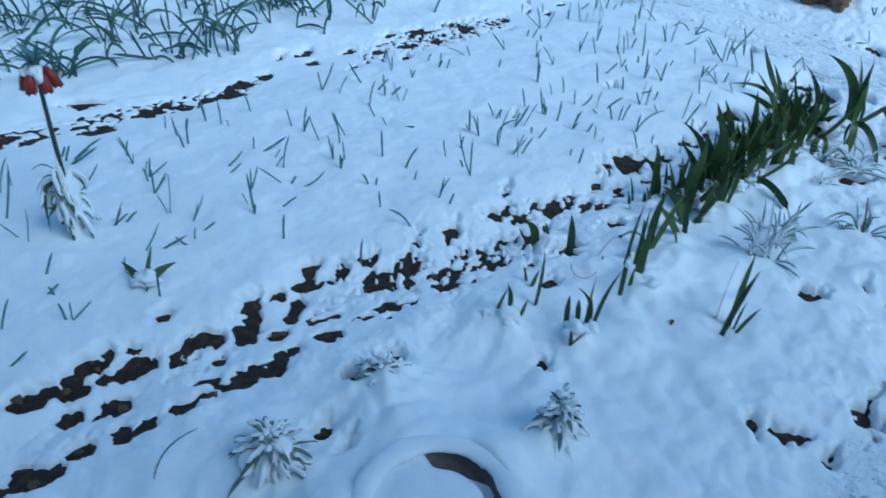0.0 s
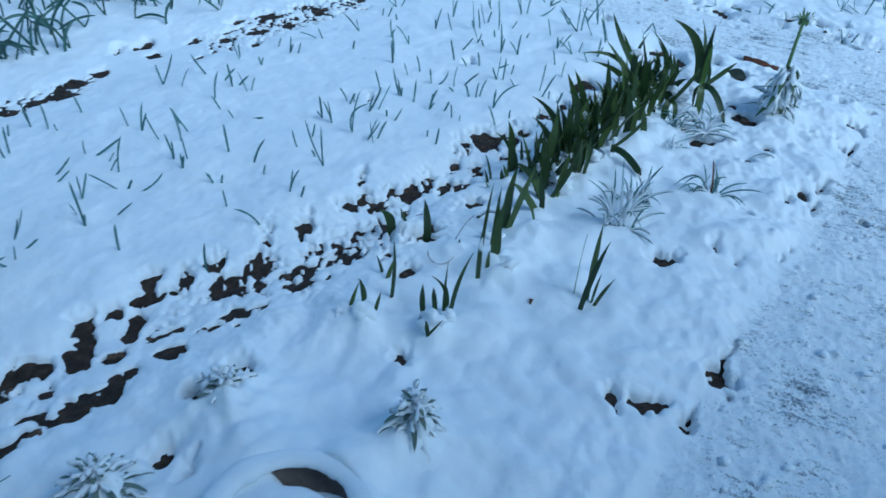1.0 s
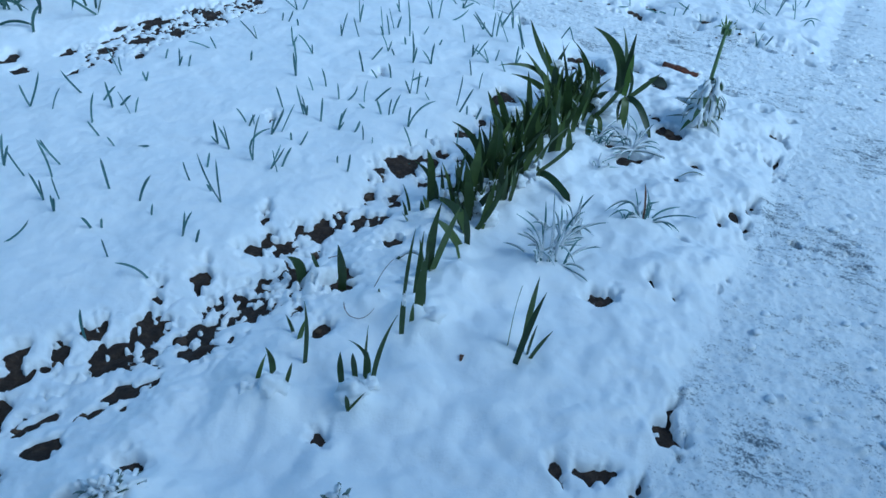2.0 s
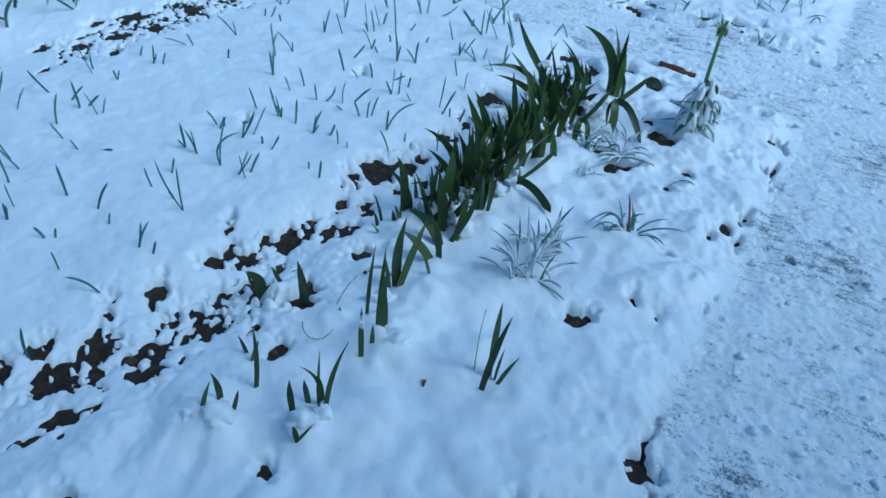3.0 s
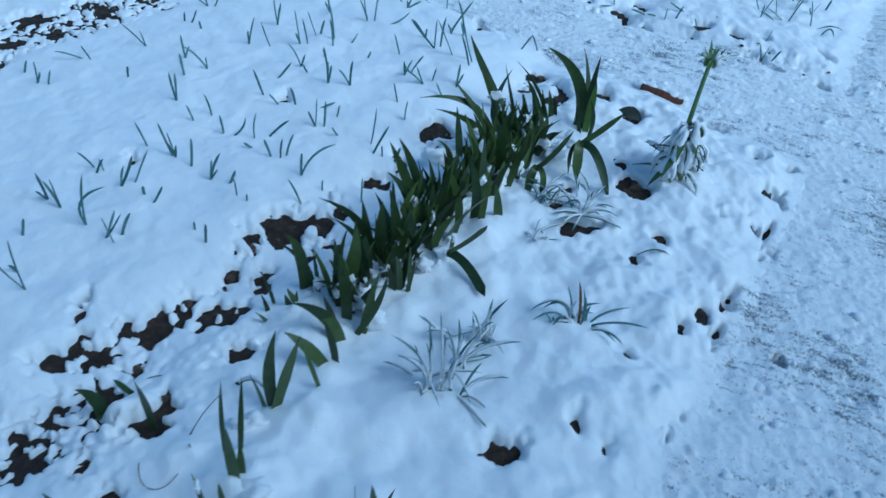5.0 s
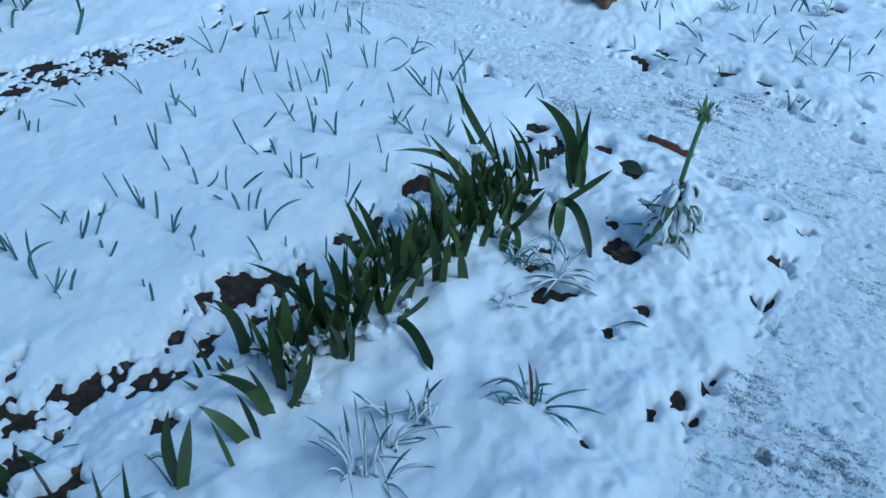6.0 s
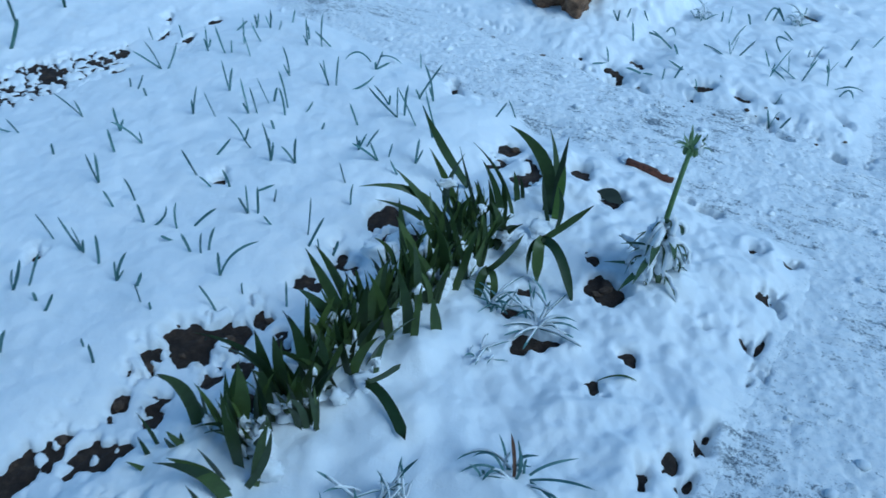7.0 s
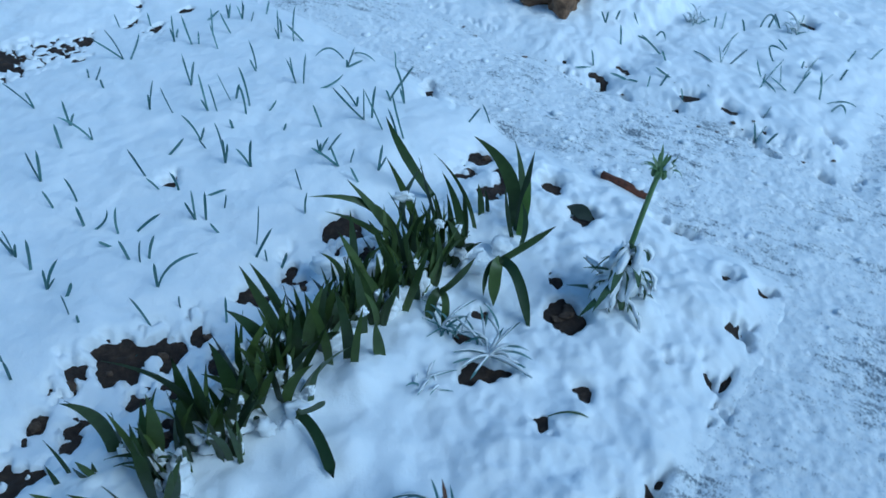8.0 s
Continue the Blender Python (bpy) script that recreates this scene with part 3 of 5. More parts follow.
def sprout(name, row, width, material, label, category, group, foot=0.0):
    x, y, *blades = row
    plant = thing(name, x, y, label, category, group)
    for turn, reach, rise, bow in blades:
        bm = bmesh.new()
        w = width * rng.uniform(0.8, 1.15)
        off = Vector((rng.uniform(-foot, foot), rng.uniform(-foot, foot), 0))
        pts = curve_points([p + off for p in arch(turn, reach, rise, bow if bow else 0.04 * (reach + rise) * rng.uniform(-0.6, 1.2), 0.02)], 8)
        blade(bm, pts, w, 0.5, facing(0.9), 0.78, 0.0011, 0.85)
        part("blade", bm, material, plant)


iris_shoot(0.91, 2.29, 0.03, [(-0.013, 0.081, -23, 0.048, 0.291, -0.019, 0.040), (0.037, -0.041, 15, 0.035, 0.174, 0.000, 0.024), (-0.030, -0.021, -155, 0.034, 0.144, 0.003, 0.024), (-0.023, -0.053, -169, 0.118, 0.171, 0.025, 0.032), (0.003, 0.062, 122, 0.011, 0.194, 0.000, 0.019), (0.025, -0.043, -12, 0.070, 0.214, -0.012, 0.019)])
iris_shoot(0.83, 2.42, 0.02, [(-0.017, 0.012, -127, 0.068, 0.256, 0.027, 0.032), (0.017, -0.021, 111, 0.025, 0.158, 0.009, 0.017)])
iris_shoot(0.74, 2.36, 0.00, [(0.034, 0.007, -142, 0.021, 0.090, 0.000, 0.020), (0.042, 0.015, -36, 0.009, 0.082, 0.000, 0.014), (-0.026, -0.003, 140, 0.023, 0.082, 0.006, 0.013), (-0.018, -0.034, -157, 0.044, 0.081, 0.000, 0.013), (-0.009, 0.026, 159, 0.032, 0.133, 0.007, 0.010)])
iris_shoot(1.05, 2.46, 0.03, [(-0.041, 0.035, -173, 0.119, 0.202, 0.023, 0.032), (-0.073, -0.050, 95, 0.011, 0.187, 0.003, 0.039), (-0.015, -0.058, -39, 0.034, 0.203, 0.018, 0.036), (0.041, -0.078, 102, 0.008, 0.149, 0.000, 0.011), (0.023, 0.098, 145, 0.057, 0.186, 0.015, 0.035), (0.041, 0.033, 11, 0.012, 0.200, -0.020, 0.029)])
iris_shoot(1.18, 2.60, 0.05, [(-0.007, -0.095, 141, 0.037, 0.197, 0.000, 0.031), (0.001, -0.096, 6, 0.069, 0.132, 0.022, 0.026), (0.040, -0.068, -19, 0.121, 0.208, 0.018, 0.032), (-0.003, 0.099, 159, 0.095, 0.234, 0.004, 0.033), (0.013, 0.110, 170, 0.081, 0.251, 0.014, 0.033), (-0.022, 0.026, -171, 0.096, 0.217, 0.022, 0.036)])
iris_shoot(1.24, 2.61, 0.04, [(-0.029, -0.021, -73, 0.054, 0.298, 0.016, 0.027), (0.019, 0.059, 47, 0.054, 0.223, 0.019, 0.029), (-0.002, -0.101, -8, 0.035, 0.159, 0.011, 0.017), (0.091, 0.004, 133, 0.042, 0.245, 0.023, 0.030), (-0.009, 0.041, 38, 0.065, 0.221, 0.018, 0.030), (-0.038, 0.019, 142, 0.029, 0.161, 0.011, 0.021), (0.046, -0.001, 133, 0.075, 0.216, 0.025, 0.027), (-0.085, 0.005, -174, 0.050, 0.157, 0.007, 0.027)])
iris_shoot(1.43, 2.76, 0.03, [(-0.016, -0.149, 124, 0.031, 0.146, 0.000, 0.030), (0.139, 0.340, -149, 0.010, 0.265, -0.077, 0.040), (-0.088, -0.180, 60, 0.052, 0.210, 0.015, 0.021), (-0.015, -0.033, 139, 0.092, 0.222, 0.007, 0.037), (-0.017, 0.060, -161, 0.099, 0.299, 0.008, 0.031), (-0.055, -0.053, -124, 0.048, 0.304, 0.013, 0.025), (0.028, 0.035, -149, 0.050, 0.287, 0.024, 0.038), (0.053, 0.020, 32, 0.079, 0.215, 0.000, 0.027)])
iris_shoot(1.55, 3.10, 0.02, [(0.073, 0.239, 170, 0.143, 0.265, -0.008, 0.032), (0.023, 0.030, 158, 0.113, 0.249, 0.009, 0.025), (-0.037, -0.067, 171, 0.269, 0.193, 0.092, 0.026), (-0.025, -0.082, 167, 0.178, 0.261, 0.013, 0.028), (-0.027, -0.114, 169, 0.237, 0.175, 0.041, 0.031)])
iris_shoot(1.65, 3.06, 0.02, [(-0.090, -0.045, 175, 0.099, 0.240, 0.008, 0.024), (-0.019, 0.074, 156, 0.078, 0.253, -0.002, 0.016), (0.094, 0.064, 157, 0.150, 0.253, 0.030, 0.014), (0.040, -0.003, 131, 0.101, 0.225, 0.028, 0.025), (0.050, 0.017, 126, 0.031, 0.189, 0.010, 0.022), (-0.005, -0.081, 89, 0.038, 0.149, 0.009, 0.024), (-0.035, -0.057, 113, 0.054, 0.210, 0.015, 0.035)])
iris_shoot(1.53, 3.03, 0.02, [(-0.161, -0.079, 102, 0.059, 0.194, 0.008, 0.027), (-0.131, -0.107, 3, 0.055, 0.144, 0.036, 0.023), (-0.193, -0.120, -170, 0.067, 0.145, 0.023, 0.017), (0.242, 0.146, 119, 0.037, 0.121, 0.006, 0.022), (0.264, 0.162, 114, 0.033, 0.089, 0.009, 0.015)])
iris_shoot(1.86, 3.10, 0.07, [(-0.001, 0.022, 140, 0.170, 0.228, 0.060, 0.043), (0.021, 0.031, 148, 0.056, 0.255, 0.014, 0.027), (0.007, 0.008, 49, 0.030, 0.243, 0.005, 0.029), (-0.025, -0.024, -167, 0.037, 0.162, -0.003, 0.016), (0.011, -0.062, 120, 0.033, 0.107, 0.014, 0.018)])
iris_shoot(1.87, 3.09, 0.07, [(0.004, 0.0, 60, 0.012, 0.16, 0.0, 0.028)], YOUNG)
iris_shoot(0.76, 2.06, 0.05, [(-0.049, -0.030, 18, 0.025, 0.258, 0.015, 0.029), (-0.044, -0.035, -20, 0.072, 0.275, 0.003, 0.029), (-0.069, -0.020, -134, 0.030, 0.149, 0.003, 0.014), (0.079, 0.078, 162, 0.095, 0.104, 0.012, 0.033), (0.060, 0.008, 133, 0.051, 0.131, 0.004, 0.012)])
iris_shoot(0.61, 1.84, 0.06, [(0.017, -0.010, -76, 0.036, 0.273, 0.009, 0.027), (0.026, 0.073, 52, 0.041, 0.226, 0.000, 0.013), (-0.005, 0.073, -20, 0.023, 0.271, 0.004, 0.011), (-0.041, -0.064, -94, 0.022, 0.204, 0.006, 0.016), (-0.009, -0.043, -80, 0.007, 0.101, 0.001, 0.013), (0.027, -0.005, 56, 0.020, 0.140, 0.000, 0.019)])
iris_shoot(0.35, 2.13, 0.03, [(-0.020, -0.028, 176, 0.043, 0.078, 0.018, 0.033), (0.027, 0.021, -141, 0.021, 0.058, 0.000, 0.015)])
iris_shoot(0.49, 1.99, 0.03, [(-0.047, 0.050, 153, 0.012, 0.154, 0.006, 0.032), (0.047, -0.049, -105, 0.011, 0.071, 0.000, 0.017)])
iris_shoot(0.88, 2.26, 0.04, [(0.008, -0.038, 165, 0.106, 0.123, 0.029, 0.034), (-0.094, 0.102, -172, 0.022, 0.066, 0.000, 0.016), (0.032, 0.040, 107, 0.046, 0.201, 0.018, 0.035), (0.076, -0.004, 42, 0.052, 0.156, 0.014, 0.028), (-0.013, -0.113, 171, 0.028, 0.166, 0.007, 0.021)])
iris_shoot(1.04, 2.42, 0.05, [(0.000, -0.034, 60, 0.040, 0.134, 0.010, 0.043), (0.046, -0.055, -48, 0.019, 0.133, 0.000, 0.013), (0.049, -0.056, -111, 0.033, 0.192, 0.007, 0.013), (-0.055, 0.021, 131, 0.020, 0.251, 0.009, 0.032), (-0.036, 0.022, -168, 0.148, 0.304, 0.052, 0.030), (-0.022, 0.018, -94, 0.038, 0.288, 0.010, 0.036), (0.030, 0.062, -166, 0.026, 0.268, 0.013, 0.033)])
iris_shoot(0.83, 2.43, 0.00, [(0.001, 0.001, 168, 0.088, 0.191, 0.037, 0.027)])
iris_shoot(0.89, 1.66, 0.05, [(-0.033, 0.033, -97, 0.032, 0.250, 0.009, 0.009), (0.002, 0.010, -108, 0.050, 0.311, 0.013, 0.018), (-0.025, -0.023, 21, 0.066, 0.219, 0.009, 0.020), (0.021, -0.019, -29, 0.041, 0.108, 0.003, 0.012), (0.016, 0.000, 35, 0.024, 0.084, 0.004, 0.012)])
iris_shoot(0.21, 1.66, 0.08, [(0.004, 0.025, 139, 0.019, 0.081, 0.010, 0.017), (-0.040, -0.002, 9, 0.031, 0.092, 0.003, 0.012), (0.035, -0.010, 11, 0.016, 0.059, 0.000, 0.011)])
iris_shoot(0.29, 1.80, 0.03, [(0.006, -0.068, 21, 0.011, 0.236, -0.007, 0.015), (-0.002, 0.018, 21, 0.028, 0.085, 0.003, 0.015), (-0.009, 0.053, 180, 0.019, 0.084, 0.002, 0.011)])
iris_shoot(0.43, 1.64, 0.08, [(0.027, -0.032, 9, 0.062, 0.216, 0.013, 0.014), (0.015, 0.015, 39, 0.013, 0.146, 0.002, 0.009), (0.023, 0.008, 159, 0.051, 0.099, 0.024, 0.011), (-0.051, -0.014, 70, 0.000, 0.104, -0.002, 0.017), (-0.012, 0.014, -153, 0.005, 0.066, 0.000, 0.017), (0.020, 0.002, 94, 0.007, 0.072, 0.000, 0.020)])
iris_shoot(0.39, 1.54, 0.08, [(-0.007, -0.004, -144, 0.009, 0.052, 0.000, 0.016), (0.002, -0.005, 2, 0.033, 0.044, 0.000, 0.007)])

# younger leaves crowded inside the row
for k in range(50):
    u = (k + rng.uniform(0, 1)) / 50
    x, y = 0.90 + 0.76 * u + rng.uniform(-0.06, 0.06), 2.33 + 0.73 * u + rng.uniform(-0.075, 0.075)
    rows = []
    for j in range(rng.randint(4, 6)):
        rows.append((rng.uniform(-0.02, 0.02), rng.uniform(-0.02, 0.02), rng.uniform(0, 360), rng.uniform(0.01, 0.10), rng.uniform(0.11, 0.23), rng.uniform(0.0, 0.025), rng.uniform(0.013, 0.025)))
    iris_shoot(x, y, 0.02, rows)

folded_iris(1.765, 2.90, 0.05, (-0.01, -0.03, 0.085), [((0.03, -0.02, 0.10), (0.135, -0.01, 0.185), 0.020), ((-0.035, -0.06, 0.11), (-0.03, -0.10, -0.02), 0.034),
                                                     ((0.035, -0.07, 0.12), (0.05, -0.20, -0.03), 0.029), ((-0.05, -0.02, 0.09), (-0.06, -0.09, 0.01), 0.014)])
folded_iris(1.60, 2.82, 0.04, (-0.02, -0.03, 0.07), [((0.0, -0.07, 0.12), (0.04, -0.11, 0.26), 0.018), ((-0.05, -0.05, 0.08), (-0.05, -0.07, -0.02), 0.028), ((0.0, -0.08, 0.10), (-0.02, -0.10, -0.02), 0.020)])
folded_iris(1.225, 2.46, 0.075, (-0.015, -0.02, 0.03), [((0.02, -0.07, 0.10), (0.05, -0.13, 0.215), 0.014), ((0.03, -0.055, 0.04), (0.06, -0.165, -0.01), 0.027)], 0.92)

ONION_A = [
    (-1.67, 2.29, (23, 0.063, 0.147, 0.000)), (-1.66, 2.35, (82, 0.019, 0.089, 0.000)), (-1.59, 2.62, (43, 0.024, 0.044, 0.000)),
    (-1.56, 2.59, (33, 0.033, 0.069, 0.000)), (-1.52, 2.55, (30, 0.115, 0.057, 0.000), (25, 0.085, 0.060, 0.000)), (-1.47, 2.01, (-137, 0.040, 0.079, 0.000)),
    (-1.42, 1.98, (-4, 0.033, 0.132, 0.000)), (-1.38, 2.33, (34, 0.079, 0.096, -0.005)), (-1.32, 2.63, (17, 0.019, 0.076, 0.000)),
    (-1.30, 1.55, (14, 0.053, 0.114, 0.000)), (-1.29, 1.82, (21, 0.040, 0.083, 0.000)), (-1.27, 2.56, (-116, 0.046, 0.138, 0.000), (-144, 0.031, 0.138, 0.000), (70, 0.013, 0.040, 0.000)),
    (-1.24, 2.88, (73, 0.010, 0.064, 0.000)),
]
ONION_B = [
    (-1.24, 2.15, (-106, 0.041, 0.130, 0.000)), (-1.24, 1.72, (30, 0.041, 0.031, 0.000)), (-1.21, 1.41, (34, 0.055, 0.036, 0.000)),
    (-1.20, 2.50, (57, 0.020, 0.043, 0.000)), (-1.17, 2.10, (38, 0.047, 0.086, 0.000), (49, 0.039, 0.059, 0.000), (34, 0.058, 0.036, 0.000)), (-1.17, 2.46, (73, 0.027, 0.075, 0.000), (22, 0.080, 0.057, 0.000)),
    (-1.16, 2.42, (151, 0.012, 0.060, 0.000)), (-1.16, 2.79, (131, 0.016, 0.088, 0.000)), (-1.14, 2.87, (38, 0.012, 0.051, 0.000)),
    (-1.11, 1.60, (34, 0.066, 0.049, 0.000), (8, 0.009, 0.073, 0.000)), (-1.10, 2.32, (-35, 0.016, 0.118, 0.000), (23, 0.057, 0.083, 0.000), (12, 0.055, 0.070, 0.000)),
]
ONION_C = [
    (-1.10, 2.69, (161, 0.024, 0.095, 0.000), (-129, 0.008, 0.064, 0.000)), (-1.08, 2.95, (-140, 0.014, 0.127, 0.000), (-127, 0.011, 0.092, 0.000)), (-1.01, 1.96, (10, 0.063, 0.112, 0.000)),
    (-1.01, 2.19, (169, 0.025, 0.080, 0.000)), (-1.00, 2.91, (-144, 0.001, 0.117, 0.000)), (-0.96, 1.96, (28, 0.095, 0.030, 0.000)),
    (-0.96, 2.89, (170, 0.008, 0.032, 0.000)), (-0.90, 2.14, (32, 0.051, 0.098, 0.000), (40, 0.030, 0.069, 0.000)), (-0.90, 3.04, (-149, 0.014, 0.087, 0.000)),
    (-0.87, 2.53, (5, 0.065, 0.072, 0.000)), (-0.86, 2.02, (33, 0.009, 0.050, 0.000)), (-0.85, 2.48, (9, 0.050, 0.043, 0.000)),
    (-0.84, 2.07, (15, 0.043, 0.031, 0.000)),
]
ONION_D = [
    (-0.80, 2.67, (-43, 0.015, 0.067, 0.000)), (-0.76, 2.65, (22, 0.107, 0.053, 0.000)), (-0.74, 2.36, (44, 0.041, 0.092, 0.000), (-54, 0.020, 0.106, 0.000)),
    (-0.73, 2.25, (-178, 0.015, 0.045, 0.000)), (-0.70, 2.61, (2, 0.027, 0.040, 0.000)), (-0.69, 2.19, (123, 0.020, 0.099, 0.000), (63, 0.011, 0.043, 0.000)),
    (-0.68, 2.88, (178, 0.015, 0.089, 0.000)), (-0.68, 1.04, (42, 0.131, 0.087, 0.037)), (-0.68, 2.54, (-4, 0.036, 0.055, 0.000)),
    (-0.64, 2.43, (-179, 0.084, 0.070, 0.000)), (-0.62, 2.84, (53, 0.031, 0.115, 0.000), (-18, 0.039, 0.089, 0.000)), (-0.61, 3.30, (-124, 0.020, 0.108, 0.000), (18, 0.064, 0.138, 0.000)),
]
ONION_E = [
    (-0.60, 2.25, (21, 0.056, 0.034, 0.000)), (-0.60, 2.43, (17, 0.019, 0.036, 0.000)), (-0.56, 2.40, (9, 0.098, 0.070, -0.013)),
    (-0.56, 2.06, (-36, 0.018, 0.116, 0.000)), (-0.54, 2.75, (163, 0.035, 0.108, 0.000)), (-0.52, 3.25, (24, 0.046, 0.080, 0.000)),
    (-0.48, 2.90, (168, 0.022, 0.066, 0.000)), (-0.46, 2.60, (-112, 0.028, 0.126, 0.000), (86, 0.011, 0.073, 0.000)), (-0.44, 2.83, (-172, 0.051, 0.115, 0.000)),
    (-0.42, 2.53, (92, 0.015, 0.057, 0.000), (-37, 0.017, 0.062, 0.000)), (-0.36, 3.11, (-7, 0.031, 0.129, 0.000)), (-0.34, 3.32, (6, 0.056, 0.058, 0.000)),
    (-0.33, 3.02, (-163, 0.028, 0.073, 0.000)), (-0.30, 3.24, (-29, 0.005, 0.054, 0.000)),
]
ONION_F = [
    (-0.30, 2.43, (-150, 0.021, 0.053, 0.000)), (-0.28, 1.97, (32, 0.011, 0.108, 0.000)), (-0.27, 2.94, (156, 0.022, 0.037, 0.000)),
    (-0.27, 3.26, (0, 0.047, 0.045, 0.000)), (-0.27, 2.43, (31, 0.009, 0.036, 0.000)), (-0.26, 2.63, (-89, 0.021, 0.137, 0.000)),
    (-0.24, 2.28, (-98, 0.011, 0.078, 0.000)), (-0.21, 3.19, (-18, 0.025, 0.070, 0.000)), (-0.19, 2.90, (-26, 0.057, 0.012, 0.000)),
    (-0.18, 3.45, (-157, 0.009, 0.048, 0.000), (39, 0.018, 0.039, 0.000)), (-0.16, 2.55, (-1, 0.052, 0.101, 0.000)), (-0.12, 2.47, (31, 0.012, 0.041, 0.000)),
    (-0.12, 2.17, (179, 0.081, 0.070, 0.016)), (-0.11, 3.69, (18, 0.018, 0.046, 0.000)),
]
ONION_G = [
    (-0.05, 3.60, (-36, 0.013, 0.090, 0.000), (-2, 0.019, 0.047, 0.000)), (-0.02, 2.33, (46, 0.025, 0.083, 0.000), (20, 0.043, 0.084, 0.007)), (-0.00, 2.64, (177, 0.011, 0.079, 0.000)),
    (0.02, 2.30, (-5, 0.017, 0.051, 0.000)), (0.06, 2.72, (33, 0.017, 0.056, 0.000)), (0.07, 2.58, (-141, 0.015, 0.038, 0.000)),
    (0.08, 3.77, (-167, 0.090, 0.045, 0.000)), (0.10, 2.88, (-100, 0.021, 0.114, 0.000), (-144, 0.025, 0.045, 0.000)), (0.10, 2.51, (70, 0.009, 0.166, 0.005), (-147, 0.059, 0.220, -0.008)),
    (0.14, 2.84, (150, 0.036, 0.091, 0.000), (126, 0.020, 0.091, 0.000)), (0.21, 3.03, (-144, 0.038, 0.077, 0.000)),
]
ONION_H = [
    (0.22, 2.75, (-36, 0.048, 0.201, 0.000), (13, 0.078, 0.119, 0.046)), (0.24, 3.01, (-112, 0.010, 0.052, 0.000)), (0.26, 3.60, (-43, 0.011, 0.050, 0.000)),
    (0.28, 2.69, (1, 0.041, 0.098, 0.000), (5, 0.053, 0.080, 0.000)), (0.30, 3.87, (179, 0.075, 0.099, 0.000), (-162, 0.012, 0.069, 0.000)), (0.30, 2.67, (-137, 0.013, 0.100, 0.000)),
    (0.30, 2.92, (-7, 0.022, 0.077, 0.000), (-12, 0.055, 0.120, 0.000)), (0.37, 2.87, (94, 0.002, 0.032, 0.000)), (0.40, 2.83, (11, 0.032, 0.055, 0.000)),
    (0.44, 3.40, (-108, 0.021, 0.123, 0.000), (67, 0.020, 0.102, 0.000)), (0.44, 4.08, (-56, 0.011, 0.046, 0.000)),
]
ONION_I = [
    (0.45, 3.07, (136, 0.021, 0.084, 0.000), (169, 0.021, 0.060, 0.000), (67, 0.014, 0.040, 0.000)), (0.45, 4.61, (-103, 0.019, 0.070, 0.000)), (0.46, 3.71, (161, 0.004, 0.099, 0.000), (14, 0.022, 0.047, 0.000)),
    (0.46, 3.58, (117, 0.012, 0.087, 0.000)), (0.47, 4.06, (24, 0.028, 0.052, 0.000)), (0.50, 3.02, (41, 0.015, 0.102, 0.000)),
    (0.50, 3.28, (164, 0.018, 0.062, 0.000)), (0.51, 3.99, (161, 0.004, 0.036, 0.000)), (0.52, 2.69, (-32, 0.003, 0.034, 0.000)),
    (0.53, 4.26, (-130, 0.054, 0.143, 0.000), (-169, 0.095, 0.093, 0.000)), (0.54, 3.64, (-143, 0.087, 0.123, 0.000), (96, 0.002, 0.047, 0.000)), (0.55, 2.64, (-50, 0.014, 0.082, 0.000)),
]
ONION_J = [
    (0.56, 2.94, (-43, 0.018, 0.086, 0.000), (37, 0.049, 0.080, 0.009), (15, 0.026, 0.033, 0.000)), (0.56, 4.25, (12, 0.051, 0.105, 0.000)), (0.56, 3.31, (175, 0.017, 0.088, 0.000)),
    (0.58, 4.61, (125, 0.012, 0.058, 0.000)), (0.60, 3.20, (-165, 0.006, 0.075, 0.000)), (0.62, 2.90, (14, 0.021, 0.046, 0.000)),
    (0.63, 3.18, (14, 0.048, 0.062, -0.014)), (0.64, 2.83, (136, 0.005, 0.065, 0.000)), (0.67, 2.80, (38, 0.001, 0.028, 0.000)),
    (0.69, 3.10, (-158, 0.026, 0.029, 0.000)), (0.70, 3.16, (-11, 0.015, 0.101, 0.006)), (0.70, 3.81, (91, 0.016, 0.054, 0.000), (-14, 0.032, 0.120, 0.000), (-32, 0.001, 0.037, 0.000)),
]
ONION_K = [
    (0.71, 4.39, (75, 0.013, 0.110, 0.000), (-141, 0.011, 0.064, 0.000)), (0.71, 4.44, (32, 0.014, 0.038, 0.000)), (0.74, 3.42, (-129, 0.040, 0.123, 0.000)),
    (0.75, 3.04, (149, 0.021, 0.064, 0.000)), (0.75, 3.17, (12, 0.074, 0.052, 0.005)), (0.78, 3.03, (33, 0.015, 0.072, 0.000)),
    (0.78, 4.37, (157, 0.027, 0.120, 0.000)), (0.78, 3.78, (-180, 0.025, 0.101, 0.000)), (0.79, 3.35, (-170, 0.030, 0.048, 0.000)),
    (0.80, 3.53, (7, 0.053, 0.060, 0.000)), (0.81, 4.36, (-61, 0.015, 0.063, 0.000)), (0.82, 4.63, (12, 0.052, 0.042, 0.000)),
    (0.82, 3.99, (-106, 0.034, 0.145, 0.000), (31, 0.025, 0.092, 0.000)), (0.83, 2.82, (167, 0.035, 0.097, 0.000)),
]
